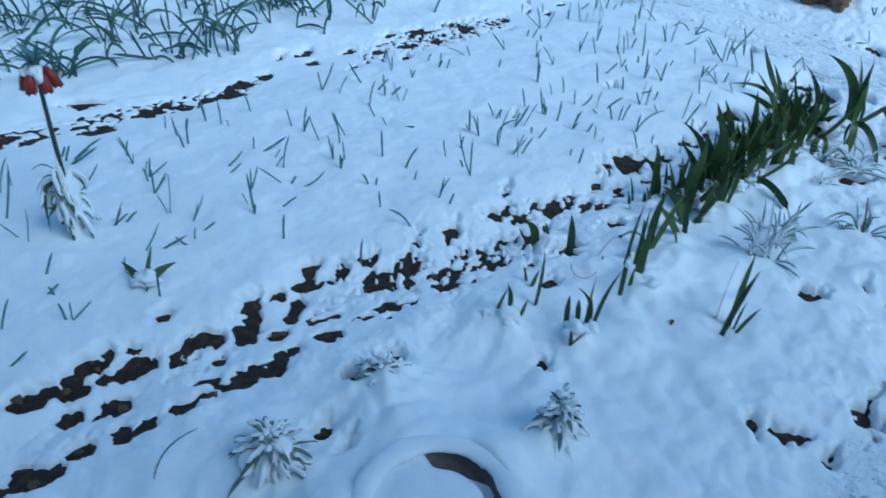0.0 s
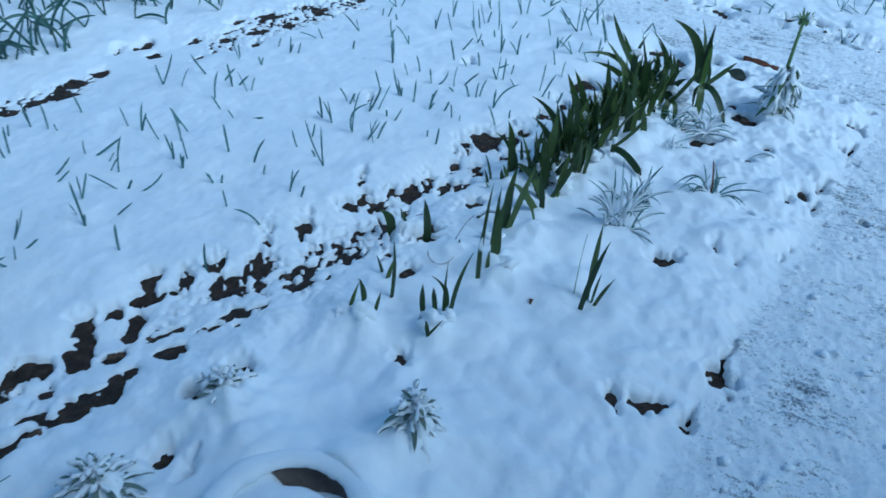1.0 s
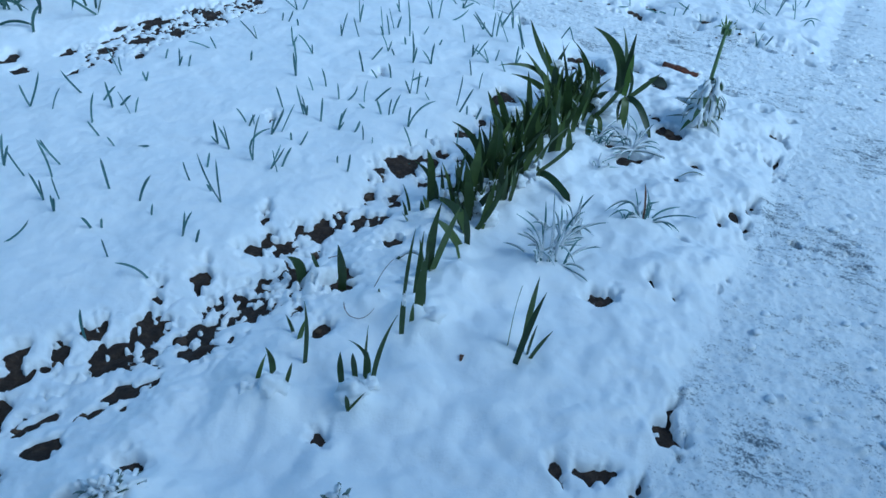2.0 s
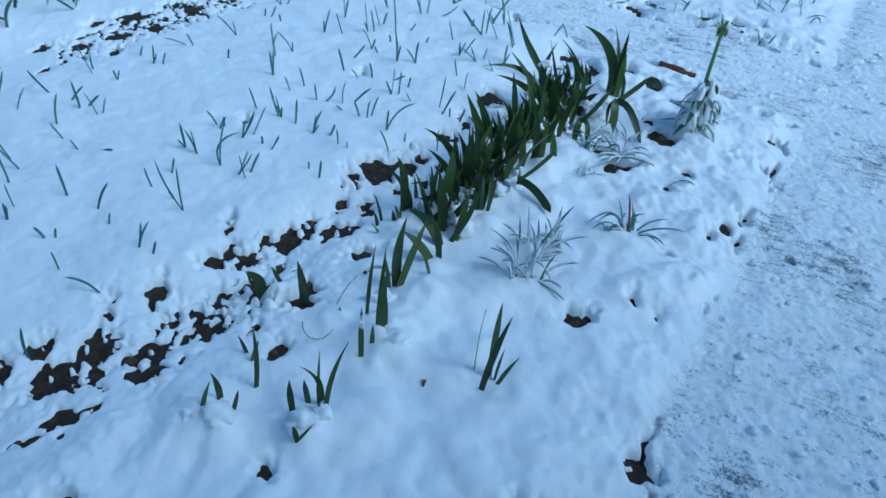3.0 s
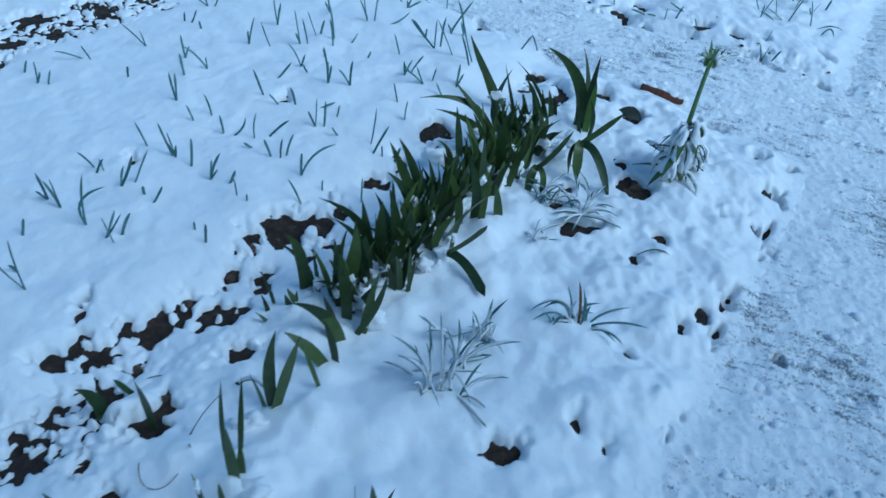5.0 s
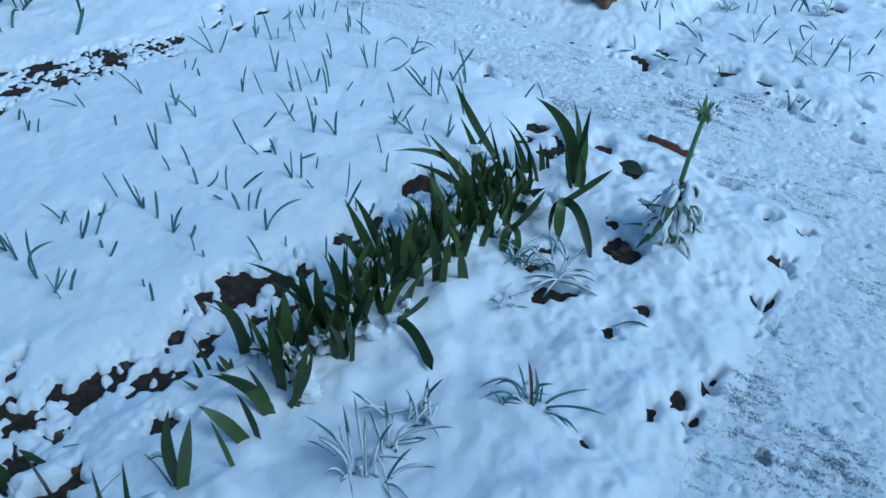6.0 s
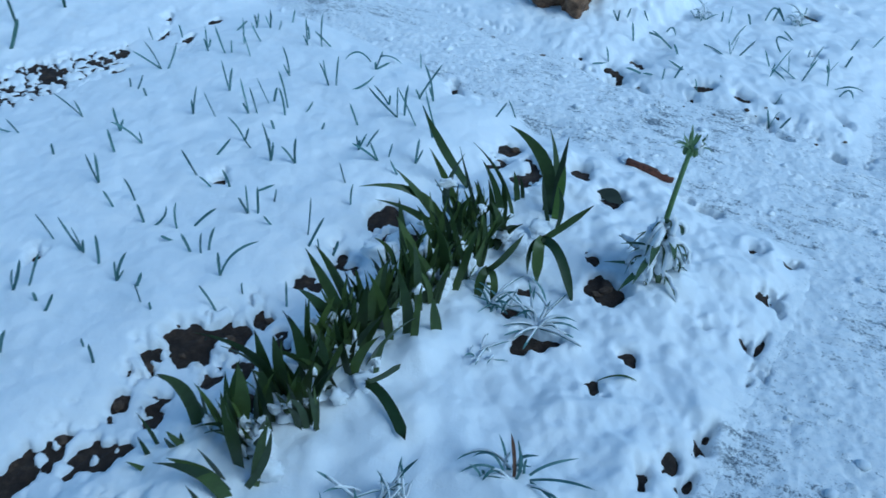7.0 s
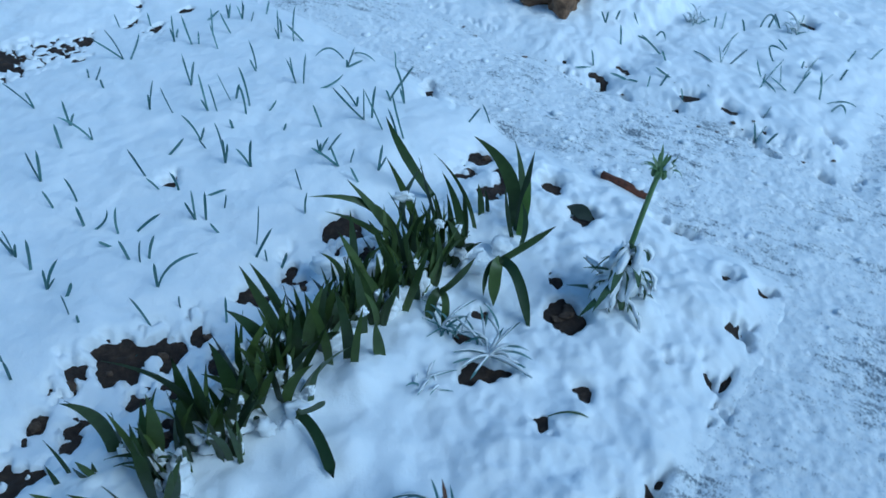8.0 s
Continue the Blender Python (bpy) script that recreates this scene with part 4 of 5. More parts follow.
ONION_L = [
    (0.84, 2.93, (-34, 0.008, 0.093, 0.000), (12, 0.121, 0.096, 0.029)), (0.85, 3.34, (-143, 0.018, 0.077, 0.000)), (0.86, 4.43, (-71, 0.032, 0.135, 0.000)),
    (0.89, 4.30, (147, 0.025, 0.102, 0.000)), (0.89, 3.61, (-158, 0.048, 0.109, 0.000), (0, 0.018, 0.051, 0.000)), (0.90, 3.78, (-160, 0.018, 0.052, 0.000), (160, 0.015, 0.144, 0.000)),
    (0.90, 2.87, (9, 0.004, 0.042, 0.000)), (0.91, 3.56, (-161, 0.016, 0.040, 0.000)), (0.91, 3.21, (166, 0.024, 0.063, 0.000), (-73, 0.024, 0.127, 0.000)),
    (0.91, 4.62, (119, 0.012, 0.059, 0.000), (-35, 0.018, 0.073, 0.000)), (0.93, 3.31, (13, 0.065, 0.012, 0.000)), (0.93, 4.45, (-179, 0.032, 0.091, 0.000)),
]
ONION_M = [
    (0.97, 3.86, (-153, 0.034, 0.113, 0.000)), (0.97, 4.59, (58, 0.014, 0.083, 0.000), (154, 0.020, 0.059, 0.000), (55, 0.021, 0.061, 0.000)), (0.98, 3.15, (179, 0.019, 0.037, 0.000)),
    (0.98, 3.47, (-133, 0.019, 0.160, 0.000), (-3, 0.015, 0.077, 0.000), (-55, 0.004, 0.094, 0.000)), (0.99, 3.68, (-161, 0.007, 0.040, 0.000)), (1.01, 4.56, (-15, 0.014, 0.047, 0.000)),
    (1.02, 2.83, (68, 0.014, 0.086, 0.000)), (1.03, 3.77, (-124, 0.021, 0.127, 0.000)), (1.04, 3.82, (-126, 0.035, 0.171, 0.000)),
    (1.05, 4.09, (160, 0.021, 0.049, 0.000)), (1.05, 4.12, (-131, 0.026, 0.128, 0.000)), (1.06, 3.45, (-17, 0.012, 0.107, 0.000), (165, 0.043, 0.066, 0.000)),
]
ONION_N = [
    (1.07, 4.65, (36, 0.020, 0.059, 0.000)), (1.11, 3.80, (22, 0.028, 0.037, 0.000)), (1.13, 4.38, (83, 0.014, 0.124, 0.000), (-142, 0.018, 0.053, 0.000)),
    (1.14, 4.43, (-114, 0.007, 0.066, 0.000)), (1.16, 3.68, (0, 0.011, 0.030, 0.000)), (1.19, 4.37, (-41, 0.021, 0.160, 0.000)),
    (1.20, 3.99, (-164, 0.015, 0.113, 0.000), (149, 0.036, 0.093, 0.000), (-152, 0.007, 0.038, 0.000)), (1.23, 3.98, (-56, 0.026, 0.138, 0.000)), (1.23, 4.37, (169, 0.066, 0.068, 0.000)),
    (1.25, 3.94, (3, 0.129, 0.055, -0.020)), (1.28, 3.52, (-114, 0.016, 0.071, 0.000), (61, 0.011, 0.038, 0.000), (21, 0.034, 0.059, 0.000)), (1.29, 3.69, (-154, 0.030, 0.102, 0.000)),
]
ONION_O = [
    (1.34, 3.45, (-173, 0.089, 0.085, 0.000), (140, 0.032, 0.067, 0.000)), (1.38, 3.47, (-10, 0.013, 0.056, 0.000)), (1.39, 4.21, (178, 0.112, 0.011, 0.045)),
    (1.40, 4.12, (-33, 0.034, 0.094, 0.000), (159, 0.002, 0.034, 0.000), (-2, 0.062, 0.031, 0.001)), (1.42, 3.81, (163, 0.060, 0.079, 0.000), (55, 0.009, 0.038, 0.000)), (1.43, 4.27, (-48, 0.127, 0.012, 0.019)),
    (1.44, 3.72, (-173, 0.111, 0.143, 0.000), (-97, 0.021, 0.138, 0.000)), (1.47, 3.74, (-56, 0.019, 0.140, 0.000)), (1.47, 3.44, (57, 0.027, 0.089, 0.000), (20, 0.029, 0.051, 0.000)),
    (1.50, 3.65, (154, 0.070, 0.141, 0.000)), (1.55, 3.88, (152, 0.020, 0.043, 0.000)),
]
ONION_P = [
    (1.55, 3.57, (159, 0.042, 0.131, 0.000)), (1.56, 3.92, (-25, 0.083, 0.148, 0.000)), (1.57, 3.60, (141, 0.053, 0.160, 0.000)),
    (1.60, 4.19, (-134, 0.011, 0.078, 0.000)), (1.60, 3.86, (-170, 0.043, 0.167, 0.000), (-167, 0.020, 0.069, 0.000)),
]
ONION_MORE_A = [
    (0.11, 3.76, (-159, 0.022, 0.064, 0.0)), (-0.01, 3.58, (25, 0.020, 0.054, 0.0)), (0.36, 3.13, (-159, 0.022, 0.101, 0.0)), (0.44, 3.08, (-160, 0.026, 0.136, 0.0)),
    (0.94, 3.21, (5, 0.009, 0.107, 0.0)), (0.99, 3.26, (4, 0.010, 0.049, 0.0)), (1.22, 3.33, (177, 0.015, 0.081, 0.0)), (1.09, 3.10, (1, 0.017, 0.142, 0.0)),
    (1.09, 3.05, (1, 0.053, 0.108, 0.0)), (1.12, 3.04, (180, 0.002, 0.045, 0.0)), (1.16, 3.03, (-1, 0.019, 0.060, 0.0)), (1.23, 3.23, (-3, 0.010, 0.080, 0.0)),
    (0.99, 3.87, (3, 0.018, 0.061, 0.0)), (1.92, 3.79, (163, 0.036, 0.076, 0.0)),
]
ONION_MORE_B = [
    (1.83, 3.75, (-15, 0.037, 0.067, 0.0)), (-0.29, 3.54, (-163, 0.032, 0.130, 0.0)), (-0.29, 3.58, (17, 0.002, 0.070, 0.0)), (-0.43, 3.38, (-159, 0.053, 0.111, 0.0)),
    (-0.30, 3.25, (-161, 0.008, 0.114, 0.0)), (-0.23, 3.18, (-162, 0.028, 0.102, 0.0)), (0.34, 2.93, (7, 0.056, 0.114, 0.0)), (0.22, 3.00, (10, 0.029, 0.049, 0.0)),
    (0.93, 3.78, (175, 0.016, 0.107, 0.0)), (1.55, 3.89, (-16, 0.042, 0.086, 0.0)), (1.31, 3.54, (-13, 0.046, 0.076, 0.0)), (1.40, 3.38, (165, 0.025, 0.056, 0.0)),
    (0.80, 3.05, (-4, 0.030, 0.088, 0.0)), (0.78, 2.74, (-4, 0.028, 0.057, 0.0)),
]
FAR_BED_MORE_A = [
    (2.79, 4.30, (152, 0.104, 0.071, 0.0)), (3.40, 4.50, (-34, 0.009, 0.075, 0.0)), (3.46, 4.50, (145, 0.046, 0.062, 0.0)), (3.38, 4.28, (144, 0.051, 0.035, 0.0)),
    (3.10, 3.96, (145, 0.002, 0.061, 0.0)), (3.21, 3.94, (143, 0.081, 0.039, 0.0)), (3.32, 4.02, (-38, 0.022, 0.101, 0.0)), (2.74, 4.05, (151, 0.075, 0.032, 0.0)),
    (2.57, 4.10, (154, 0.075, 0.012, 0.0)), (3.03, 3.77, (-36, 0.009, 0.053, 0.0)), (2.88, 3.52, (143, 0.054, 0.033, 0.0)),
]
ONION_LEFT_A = [
    (-1.00, 2.19, (24, 0.022, 0.165, 0.0)), (-1.14, 2.13, (28, 0.046, 0.036, 0.0)), (-1.09, 2.72, (22, 0.010, 0.117, 0.0)), (-1.53, 2.60, (30, 0.127, 0.073, 0.0)),
    (-1.57, 2.13, (36, 0.061, 0.192, 0.0)), (-0.69, 2.19, (-163, 0.006, 0.182, 0.0)), (-0.65, 2.53, (14, 0.040, 0.150, 0.0)), (-0.45, 2.73, (-171, 0.014, 0.146, 0.0)),
    (-0.41, 2.59, (-171, 0.004, 0.092, 0.0)), (0.32, 2.70, (-7, 0.039, 0.084, 0.0)), (-1.22, 1.72, (-145, 0.009, 0.039, 0.0)), (-1.13, 1.60, (-146, 0.005, 0.071, 0.0)),
    (-0.89, 1.73, (27, 0.011, 0.111, 0.0)), (-1.03, 1.83, (29, 0.010, 0.067, 0.0)),
]
ONION_LEFT_B = [
    (-0.88, 1.99, (-157, 0.030, 0.044, 0.0)),
]
ONION_ROWS = [*ONION_A, *ONION_B, *ONION_C, *ONION_D, *ONION_E, *ONION_F, *ONION_G, *ONION_H, *ONION_I, *ONION_J, *ONION_K, *ONION_L, *ONION_M, *ONION_N, *ONION_O, *ONION_P, *ONION_MORE_A, *ONION_MORE_B, *ONION_LEFT_A, *ONION_LEFT_B]
FAR_BED_A = [
    (2.47, 4.25, (149, 0.022, 0.071, 0.000), (-160, 0.100, 0.012, 0.000)), (2.60, 4.53, (157, 0.030, 0.052, 0.000), (44, 0.003, 0.055, 0.000)), (2.61, 4.07, (-171, 0.059, 0.012, 0.000)),
    (2.63, 4.02, (71, 0.007, 0.050, 0.000)), (2.64, 4.40, (117, 0.028, 0.085, 0.000)), (2.66, 4.56, (-31, 0.008, 0.050, 0.000)),
    (2.68, 4.01, (-65, 0.024, 0.069, 0.000)), (2.74, 3.91, (166, 0.021, 0.051, 0.000)), (2.75, 4.49, (-77, 0.110, 0.012, 0.000)),
    (2.76, 4.55, (135, 0.025, 0.041, 0.000)), (2.76, 4.18, (140, 0.029, 0.041, 0.000)), (2.78, 4.36, (-64, 0.116, 0.012, 0.000)),
    (2.84, 4.48, (-78, 0.072, 0.012, 0.035)), (2.86, 4.09, (-87, 0.137, 0.012, 0.000)),
]
FAR_BED_B = [
    (2.94, 3.64, (115, 0.034, 0.072, 0.000), (-50, 0.016, 0.083, 0.000)), (2.94, 4.30, (-79, 0.143, 0.012, 0.007)), (2.96, 3.60, (-53, 0.024, 0.061, 0.000)),
    (3.02, 4.18, (133, 0.028, 0.065, 0.000), (-103, 0.027, 0.102, 0.000)), (3.06, 4.17, (-43, 0.048, 0.089, 0.000)), (3.08, 3.94, (2, 0.058, 0.128, 0.000)),
    (3.08, 4.29, (-42, 0.037, 0.107, 0.000)), (3.12, 4.49, (105, 0.011, 0.053, 0.000)), (3.15, 4.06, (132, 0.041, 0.067, 0.000), (-94, 0.151, 0.012, 0.000)),
    (3.16, 4.49, (74, 0.023, 0.076, 0.000)), (3.21, 4.00, (126, 0.026, 0.071, 0.000)), (3.23, 3.92, (-47, 0.028, 0.116, 0.000)),
    (3.25, 4.16, (-51, 0.032, 0.058, 0.063)),
]
FAR_BED_C = [
    (3.27, 4.48, (148, 0.027, 0.052, 0.000)), (3.32, 3.87, (164, 0.042, 0.127, 0.000)), (3.33, 3.79, (-42, 0.055, 0.005, 0.040)),
    (3.34, 3.84, (-41, 0.104, 0.026, 0.019)), (3.34, 4.08, (-157, 0.005, 0.037, 0.000)), (3.35, 4.49, (-37, 0.074, 0.019, 0.066)),
    (3.38, 3.97, (-64, 0.026, 0.066, 0.000), (160, 0.018, 0.038, 0.000)), (3.49, 4.01, (8, 0.014, 0.053, 0.000)), (3.62, 4.17, (-13, 0.015, 0.057, 0.000)),
    (3.75, 4.19, (-14, 0.028, 0.059, 0.000)),
]
FAR_BED_ROWS = [*FAR_BED_A, *FAR_BED_B, *FAR_BED_C, *FAR_BED_MORE_A]
BACK_BED_A = [
    (-2.47, 3.93, (-40, 0.274, 0.012, 0.000)), (-2.46, 4.10, (48, 0.077, 0.145, -0.024), (-132, 0.062, 0.115, 0.022)), (-2.27, 3.71, (39, 0.258, 0.207, 0.028), (34, 0.109, 0.095, 0.028)),
    (-2.16, 3.83, (28, 0.186, 0.051, 0.027)), (-2.14, 4.04, (-166, 0.074, 0.166, 0.011), (34, 0.126, 0.138, 0.031)), (-2.04, 4.09, (41, 0.058, 0.167, 0.049)),
    (-1.95, 3.44, (29, 0.323, 0.041, 0.030)), (-1.95, 3.65, (35, 0.049, 0.083, 0.034)), (-1.87, 4.06, (30, 0.156, 0.075, 0.046)),
    (-1.80, 3.66, (-2, 0.124, 0.012, 0.088), (73, 0.061, 0.164, 0.015), (-49, 0.172, 0.012, 0.020)), (-1.77, 4.15, (26, 0.152, 0.047, 0.052)),
]
BACK_BED_B = [
    (-1.72, 3.94, (11, 0.261, 0.012, 0.025), (-44, 0.199, 0.012, 0.054)), (-1.60, 4.08, (103, 0.051, 0.177, 0.000)), (-1.60, 3.68, (-126, 0.057, 0.171, 0.000)),
    (-1.59, 4.26, (140, 0.014, 0.131, 0.018)), (-1.56, 3.96, (145, 0.041, 0.135, -0.019)), (-1.56, 3.78, (-2, 0.270, 0.012, 0.034)),
    (-1.54, 4.36, (21, 0.122, 0.039, 0.041)), (-1.45, 4.18, (-41, 0.284, 0.012, 0.007)), (-1.40, 4.37, (21, 0.156, 0.036, 0.021)),
    (-1.39, 4.01, (-135, 0.037, 0.081, 0.054), (62, 0.073, 0.203, 0.006)), (-1.13, 4.44, (179, 0.041, 0.085, -0.002)), (-1.12, 4.05, (-169, 0.133, 0.193, 0.000), (159, 0.062, 0.131, 0.084)),
]
BACK_BED_C = [
    (-1.05, 4.21, (-22, 0.024, 0.169, 0.007), (178, 0.060, 0.164, -0.012)), (-0.89, 4.18, (12, 0.152, 0.059, 0.097), (-15, 0.179, 0.012, 0.027)), (-0.72, 4.10, (9, 0.057, 0.130, 0.018)),
    (-0.14, 4.74, (-76, 0.028, 0.141, 0.000)), (-0.10, 4.49, (47, 0.070, 0.114, 0.000)), (0.04, 4.88, (-47, 0.021, 0.100, 0.000), (-22, 0.014, 0.096, 0.000)),
]
BACK_BED_ROWS = [*BACK_BED_A, *BACK_BED_B, *BACK_BED_C]


for row in ONION_ROWS:
    sprout("onion_sprout", row, 0.0078, ONION, "thin blue-green onion sprout standing in snow", "onion sprout", "onion bed")
for row in FAR_BED_ROWS:
    sprout("garlic_sprout", row, 0.0085, ONION, "blue-green garlic sprout bent in the snow", "garlic sprout", "far bed sprouts")
for row in BACK_BED_ROWS:
    sprout("leek_clump", row, 0.0145, LEEK, "drooping blue-green leek leaves above deep snow", "leek", "back bed leeks")

# leeks further back in the same bed
for k in range(105):
    x, y = rng.uniform(-3.3, -0.2), rng.uniform(3.3, 5.3)
    if back_side(np.array(x), np.array(y)) < 0.33:
        continue
    row = (x, y, *((rng.uniform(0, 360), rng.uniform(0.06, 0.30), rng.uniform(0.02, 0.22), rng.uniform(0.0, 0.09)) for _ in range(rng.randint(3, 5))))
    sprout("leek_clump", row, 0.0145, LEEK, "drooping blue-green leek leaves above deep snow", "leek", "back bed leeks", 0.07)


# a young leafy plant among the onions
iris_like = thing("young_tulip", -0.95, 1.77, "small olive-green tulip leaves holding snow", "plant")
for turn, reach, rise, bow, width in ((150, 0.09, 0.065, 0.01, 0.036), (20, 0.11, 0.075, 0.015, 0.036), (60, 0.06, 0.13, 0.0, 0.02), (-60, 0.06, 0.025, 0.01, 0.03), (200, 0.04, 0.07, 0.0, 0.02)):
    bm = bmesh.new()
    blade(bm, curve_points(arch(turn, reach, rise, bow, 0.03), 8), width, 0.5, facing(0.6), 0.3, 0.0009, 0.6)
    part("leaf", bm, PALE_LEAF, iris_like)
bm = bmesh.new()
lump(bm, (0.01, 0.005, 0.03), (0.042, 0.03, 0.024), 4, 0.8, 3)
part("snow_load", bm, SNOW, iris_like, "snow caught between the leaves")


# ---- crown imperials ----
def crown_imperial(x, y, z, stem, mass, label, red, shift=0.0):
    """mass: height and radius of the drooped leaves; stem: its points, above the base."""
    plant = thing("crown_imperial", x, y, label, "flower", z=z)
    bm = bmesh.new()
    pts = curve_points([(0, 0, -0.05), *stem], 12)
    tube(bm, pts, (0.009, 0.0065))
    part("stem", bm, DARK_STEM if red else STEM, plant, "bare upright flower stem")
    bm = bmesh.new()
    lump(bm, Vector(stem[0]) * 0.5, (mass[1] * 0.42, mass[1] * 0.42, mass[0] * 0.42), 6 + x, 0.9, 4)
    part("snow_core", bm, SNOW, plant, "snow packed between the leaves")
    height, radius = mass
    count = 40
    for k in range(count):
        u = (k + 0.5) / count
        a = k * 2.39996 + rng.uniform(-0.8, 0.8)
        d = Vector((math.cos(a), math.sin(a), 0))
        top = height * (0.22 + 0.78 * u) * rng.uniform(0.85, 1.05)
        out = radius * rng.uniform(0.4, 1.15) * (1.05 - 0.45 * u)
        if red:
            top, out = height * (0.35 + 0.65 * u) * rng.uniform(0.9, 1.03), radius * rng.uniform(0.45, 1.0)
        s = Vector(stem[0]) * (top / max(stem[0][2], 0.01)) * 0.6
        s.z, s.x = 0, s.x + shift
        stiff = (d.x < -0.1 and rng.random() < 0.65) or rng.random() < 0.12
        if stiff:
            reach = out * rng.uniform(1.2, 1.6)
            ctrl = [s + Vector((0, 0, top * 0.92)), s + d * reach * 0.5 + Vector((0, 0, top * 1.04)), s + d * reach + Vector((0, 0, top * rng.uniform(0.35, 0.95)))]
        else:
            hang = max(0.004, top - rng.uniform(0.05, 0.18))
            ctrl = [s + Vector((0, 0, top * 0.90)), s + d * out * 0.95 + Vector((0, 0, top * 1.10)), s + d * out * 1.05 + Vector((0, 0, top * 0.70)),
                    s + d * out * rng.uniform(0.95, 1.25) + Vector((0, 0, hang))]
        pts = curve_points(ctrl, 10)
        w = rng.uniform(0.017, 0.026)
        bm = bmesh.new()
        blade(bm, pts, w, 0.3, (d.x * 0.8 + rng.uniform(-0.3, 0.3), d.y * 0.8 + rng.uniform(-0.3, 0.3), 0.8), 0.4, 0.0008)
        leaf = part("leaf", bm, PALE_LEAF, plant)
        if rng.random() < (0.25 if stiff else 0.9):
            off = rng.uniform(0, 40)
            load = [q + d * 0.003 + 0.008 * Vector(noise.noise_vector(q * 40 + Vector((off, 0, 0)))) for q in pts[rng.randint(0, 2) : rng.randint(8, 11)]]
            bm = bmesh.new()
            blade(bm, load, w * rng.uniform(0.6, 1.1), -0.6, (d.x * 0.8, d.y * 0.8, 0.8), 0.75, rng.uniform(0.004, 0.009), 0.9, 0.003)
            part("snow_load", bm, SNOW, leaf, "snow lying on the leaf")
    head = Vector(stem[-1])
    lean = (head - Vector(stem[-2])).normalized()
    for k in range(26 if red else 22):
        a = k * 2.39996
        d = Vector((math.cos(a), math.sin(a), 0))
        if red:
            l = rng.uniform(0.07, 0.11)
            ctrl = [head, head + lean * l * 0.6 + d * l * 0.4, head + d * l * 0.8 + lean * l * rng.uniform(0.1, 1.1)]
        else:
            l = rng.uniform(0.030, 0.068)
            ctrl = [head - lean * 0.012, head + lean * l * 0.25 + d * l * 0.7, head + d * l * rng.uniform(0.5, 1.1) + Vector((0, 0, -l * rng.uniform(-0.7, 0.35)))]
        bm = bmesh.new()
        blade(bm, curve_points(ctrl, 7), 0.012 if red else 0.009, 0.2, (d.x * 0.3, d.y * 0.3, 1), 0.4, 0.0008)
        part("crown_leaf", bm, STEM if not red else ONION, plant)
    if not red:
        for k in range(5):
            a = k * 1.2566 + 0.4
            d = Vector((math.cos(a), math.sin(a), 0))
            bm = bmesh.new()
            lump(bm, head + d * 0.014 + Vector((0, 0, -0.016)), (0.008, 0.008, 0.017), k, 0.2, 2)
            part("bud", bm, STEM, plant, "closed green flower bud")
    if red:
        for k in range(6):
            a = k * 1.0472 + 0.3
            d = Vector((math.cos(a), math.sin(a), 0))
            c = head + d * 0.030 + Vector((0, 0, -0.034))
            bell = bmesh.new()
            made = []
            for i, (h, r) in enumerate(((0.026, 0.004), (0.021, 0.010), (0.008, 0.014), (-0.009, 0.015), (-0.024, 0.0165))):
                made.append([bell.verts.new(c + d * (0.004 * i) + Vector((r * math.cos(0.5236 * j), r * math.sin(0.5236 * j), h - (0.008 if i == 4 and j % 2 else 0)))) for j in range(12)])
            for p, q in zip(made, made[1:]):
                for j in range(12):
                    bell.faces.new((p[j], p[(j + 1) % 12], q[(j + 1) % 12], q[j]))
            bell.faces.new(made[0])
            ob = part("bell_flower", bell, RED, plant, "orange-red hanging bell flower")
            ob.modifiers.new("petal", "SOLIDIFY").thickness = 0.0015
    bm = bmesh.new()
    lump(bm, head + (Vector((0.0, -0.018, -0.012)) if red else Vector((0.018, -0.008, -0.004))), (0.026, 0.02, 0.03) if red else (0.013, 0.011, 0.022), 3.0 + x, 0.6)
    if red:
        lump(bm, head + Vector((0.022, -0.03, -0.02)), (0.016, 0.012, 0.024), 9.0, 0.7)
        lump(bm, head + Vector((-0.026, -0.02, -0.008)), (0.018, 0.014, 0.014), 12.0, 0.7)
    part("snow_cap", bm, SNOW, plant, "small cap of snow")


crown_imperial(-1.27, 2.05, 0.02, [(0.005, 0.0, 0.25), (0.012, 0.0, 0.42), (0.022, 0.012, 0.63)], (0.31, 0.072), "red crown imperial flower weighed down by snow", True, -0.022)
crown_imperial(2.06, 2.78, 0.03, [(0.01, 0.0, 0.19), (0.03, 0.04, 0.28), (0.08, 0.10, 0.40)], (0.245, 0.098), "budding crown imperial with leaves drooping under snow", False)


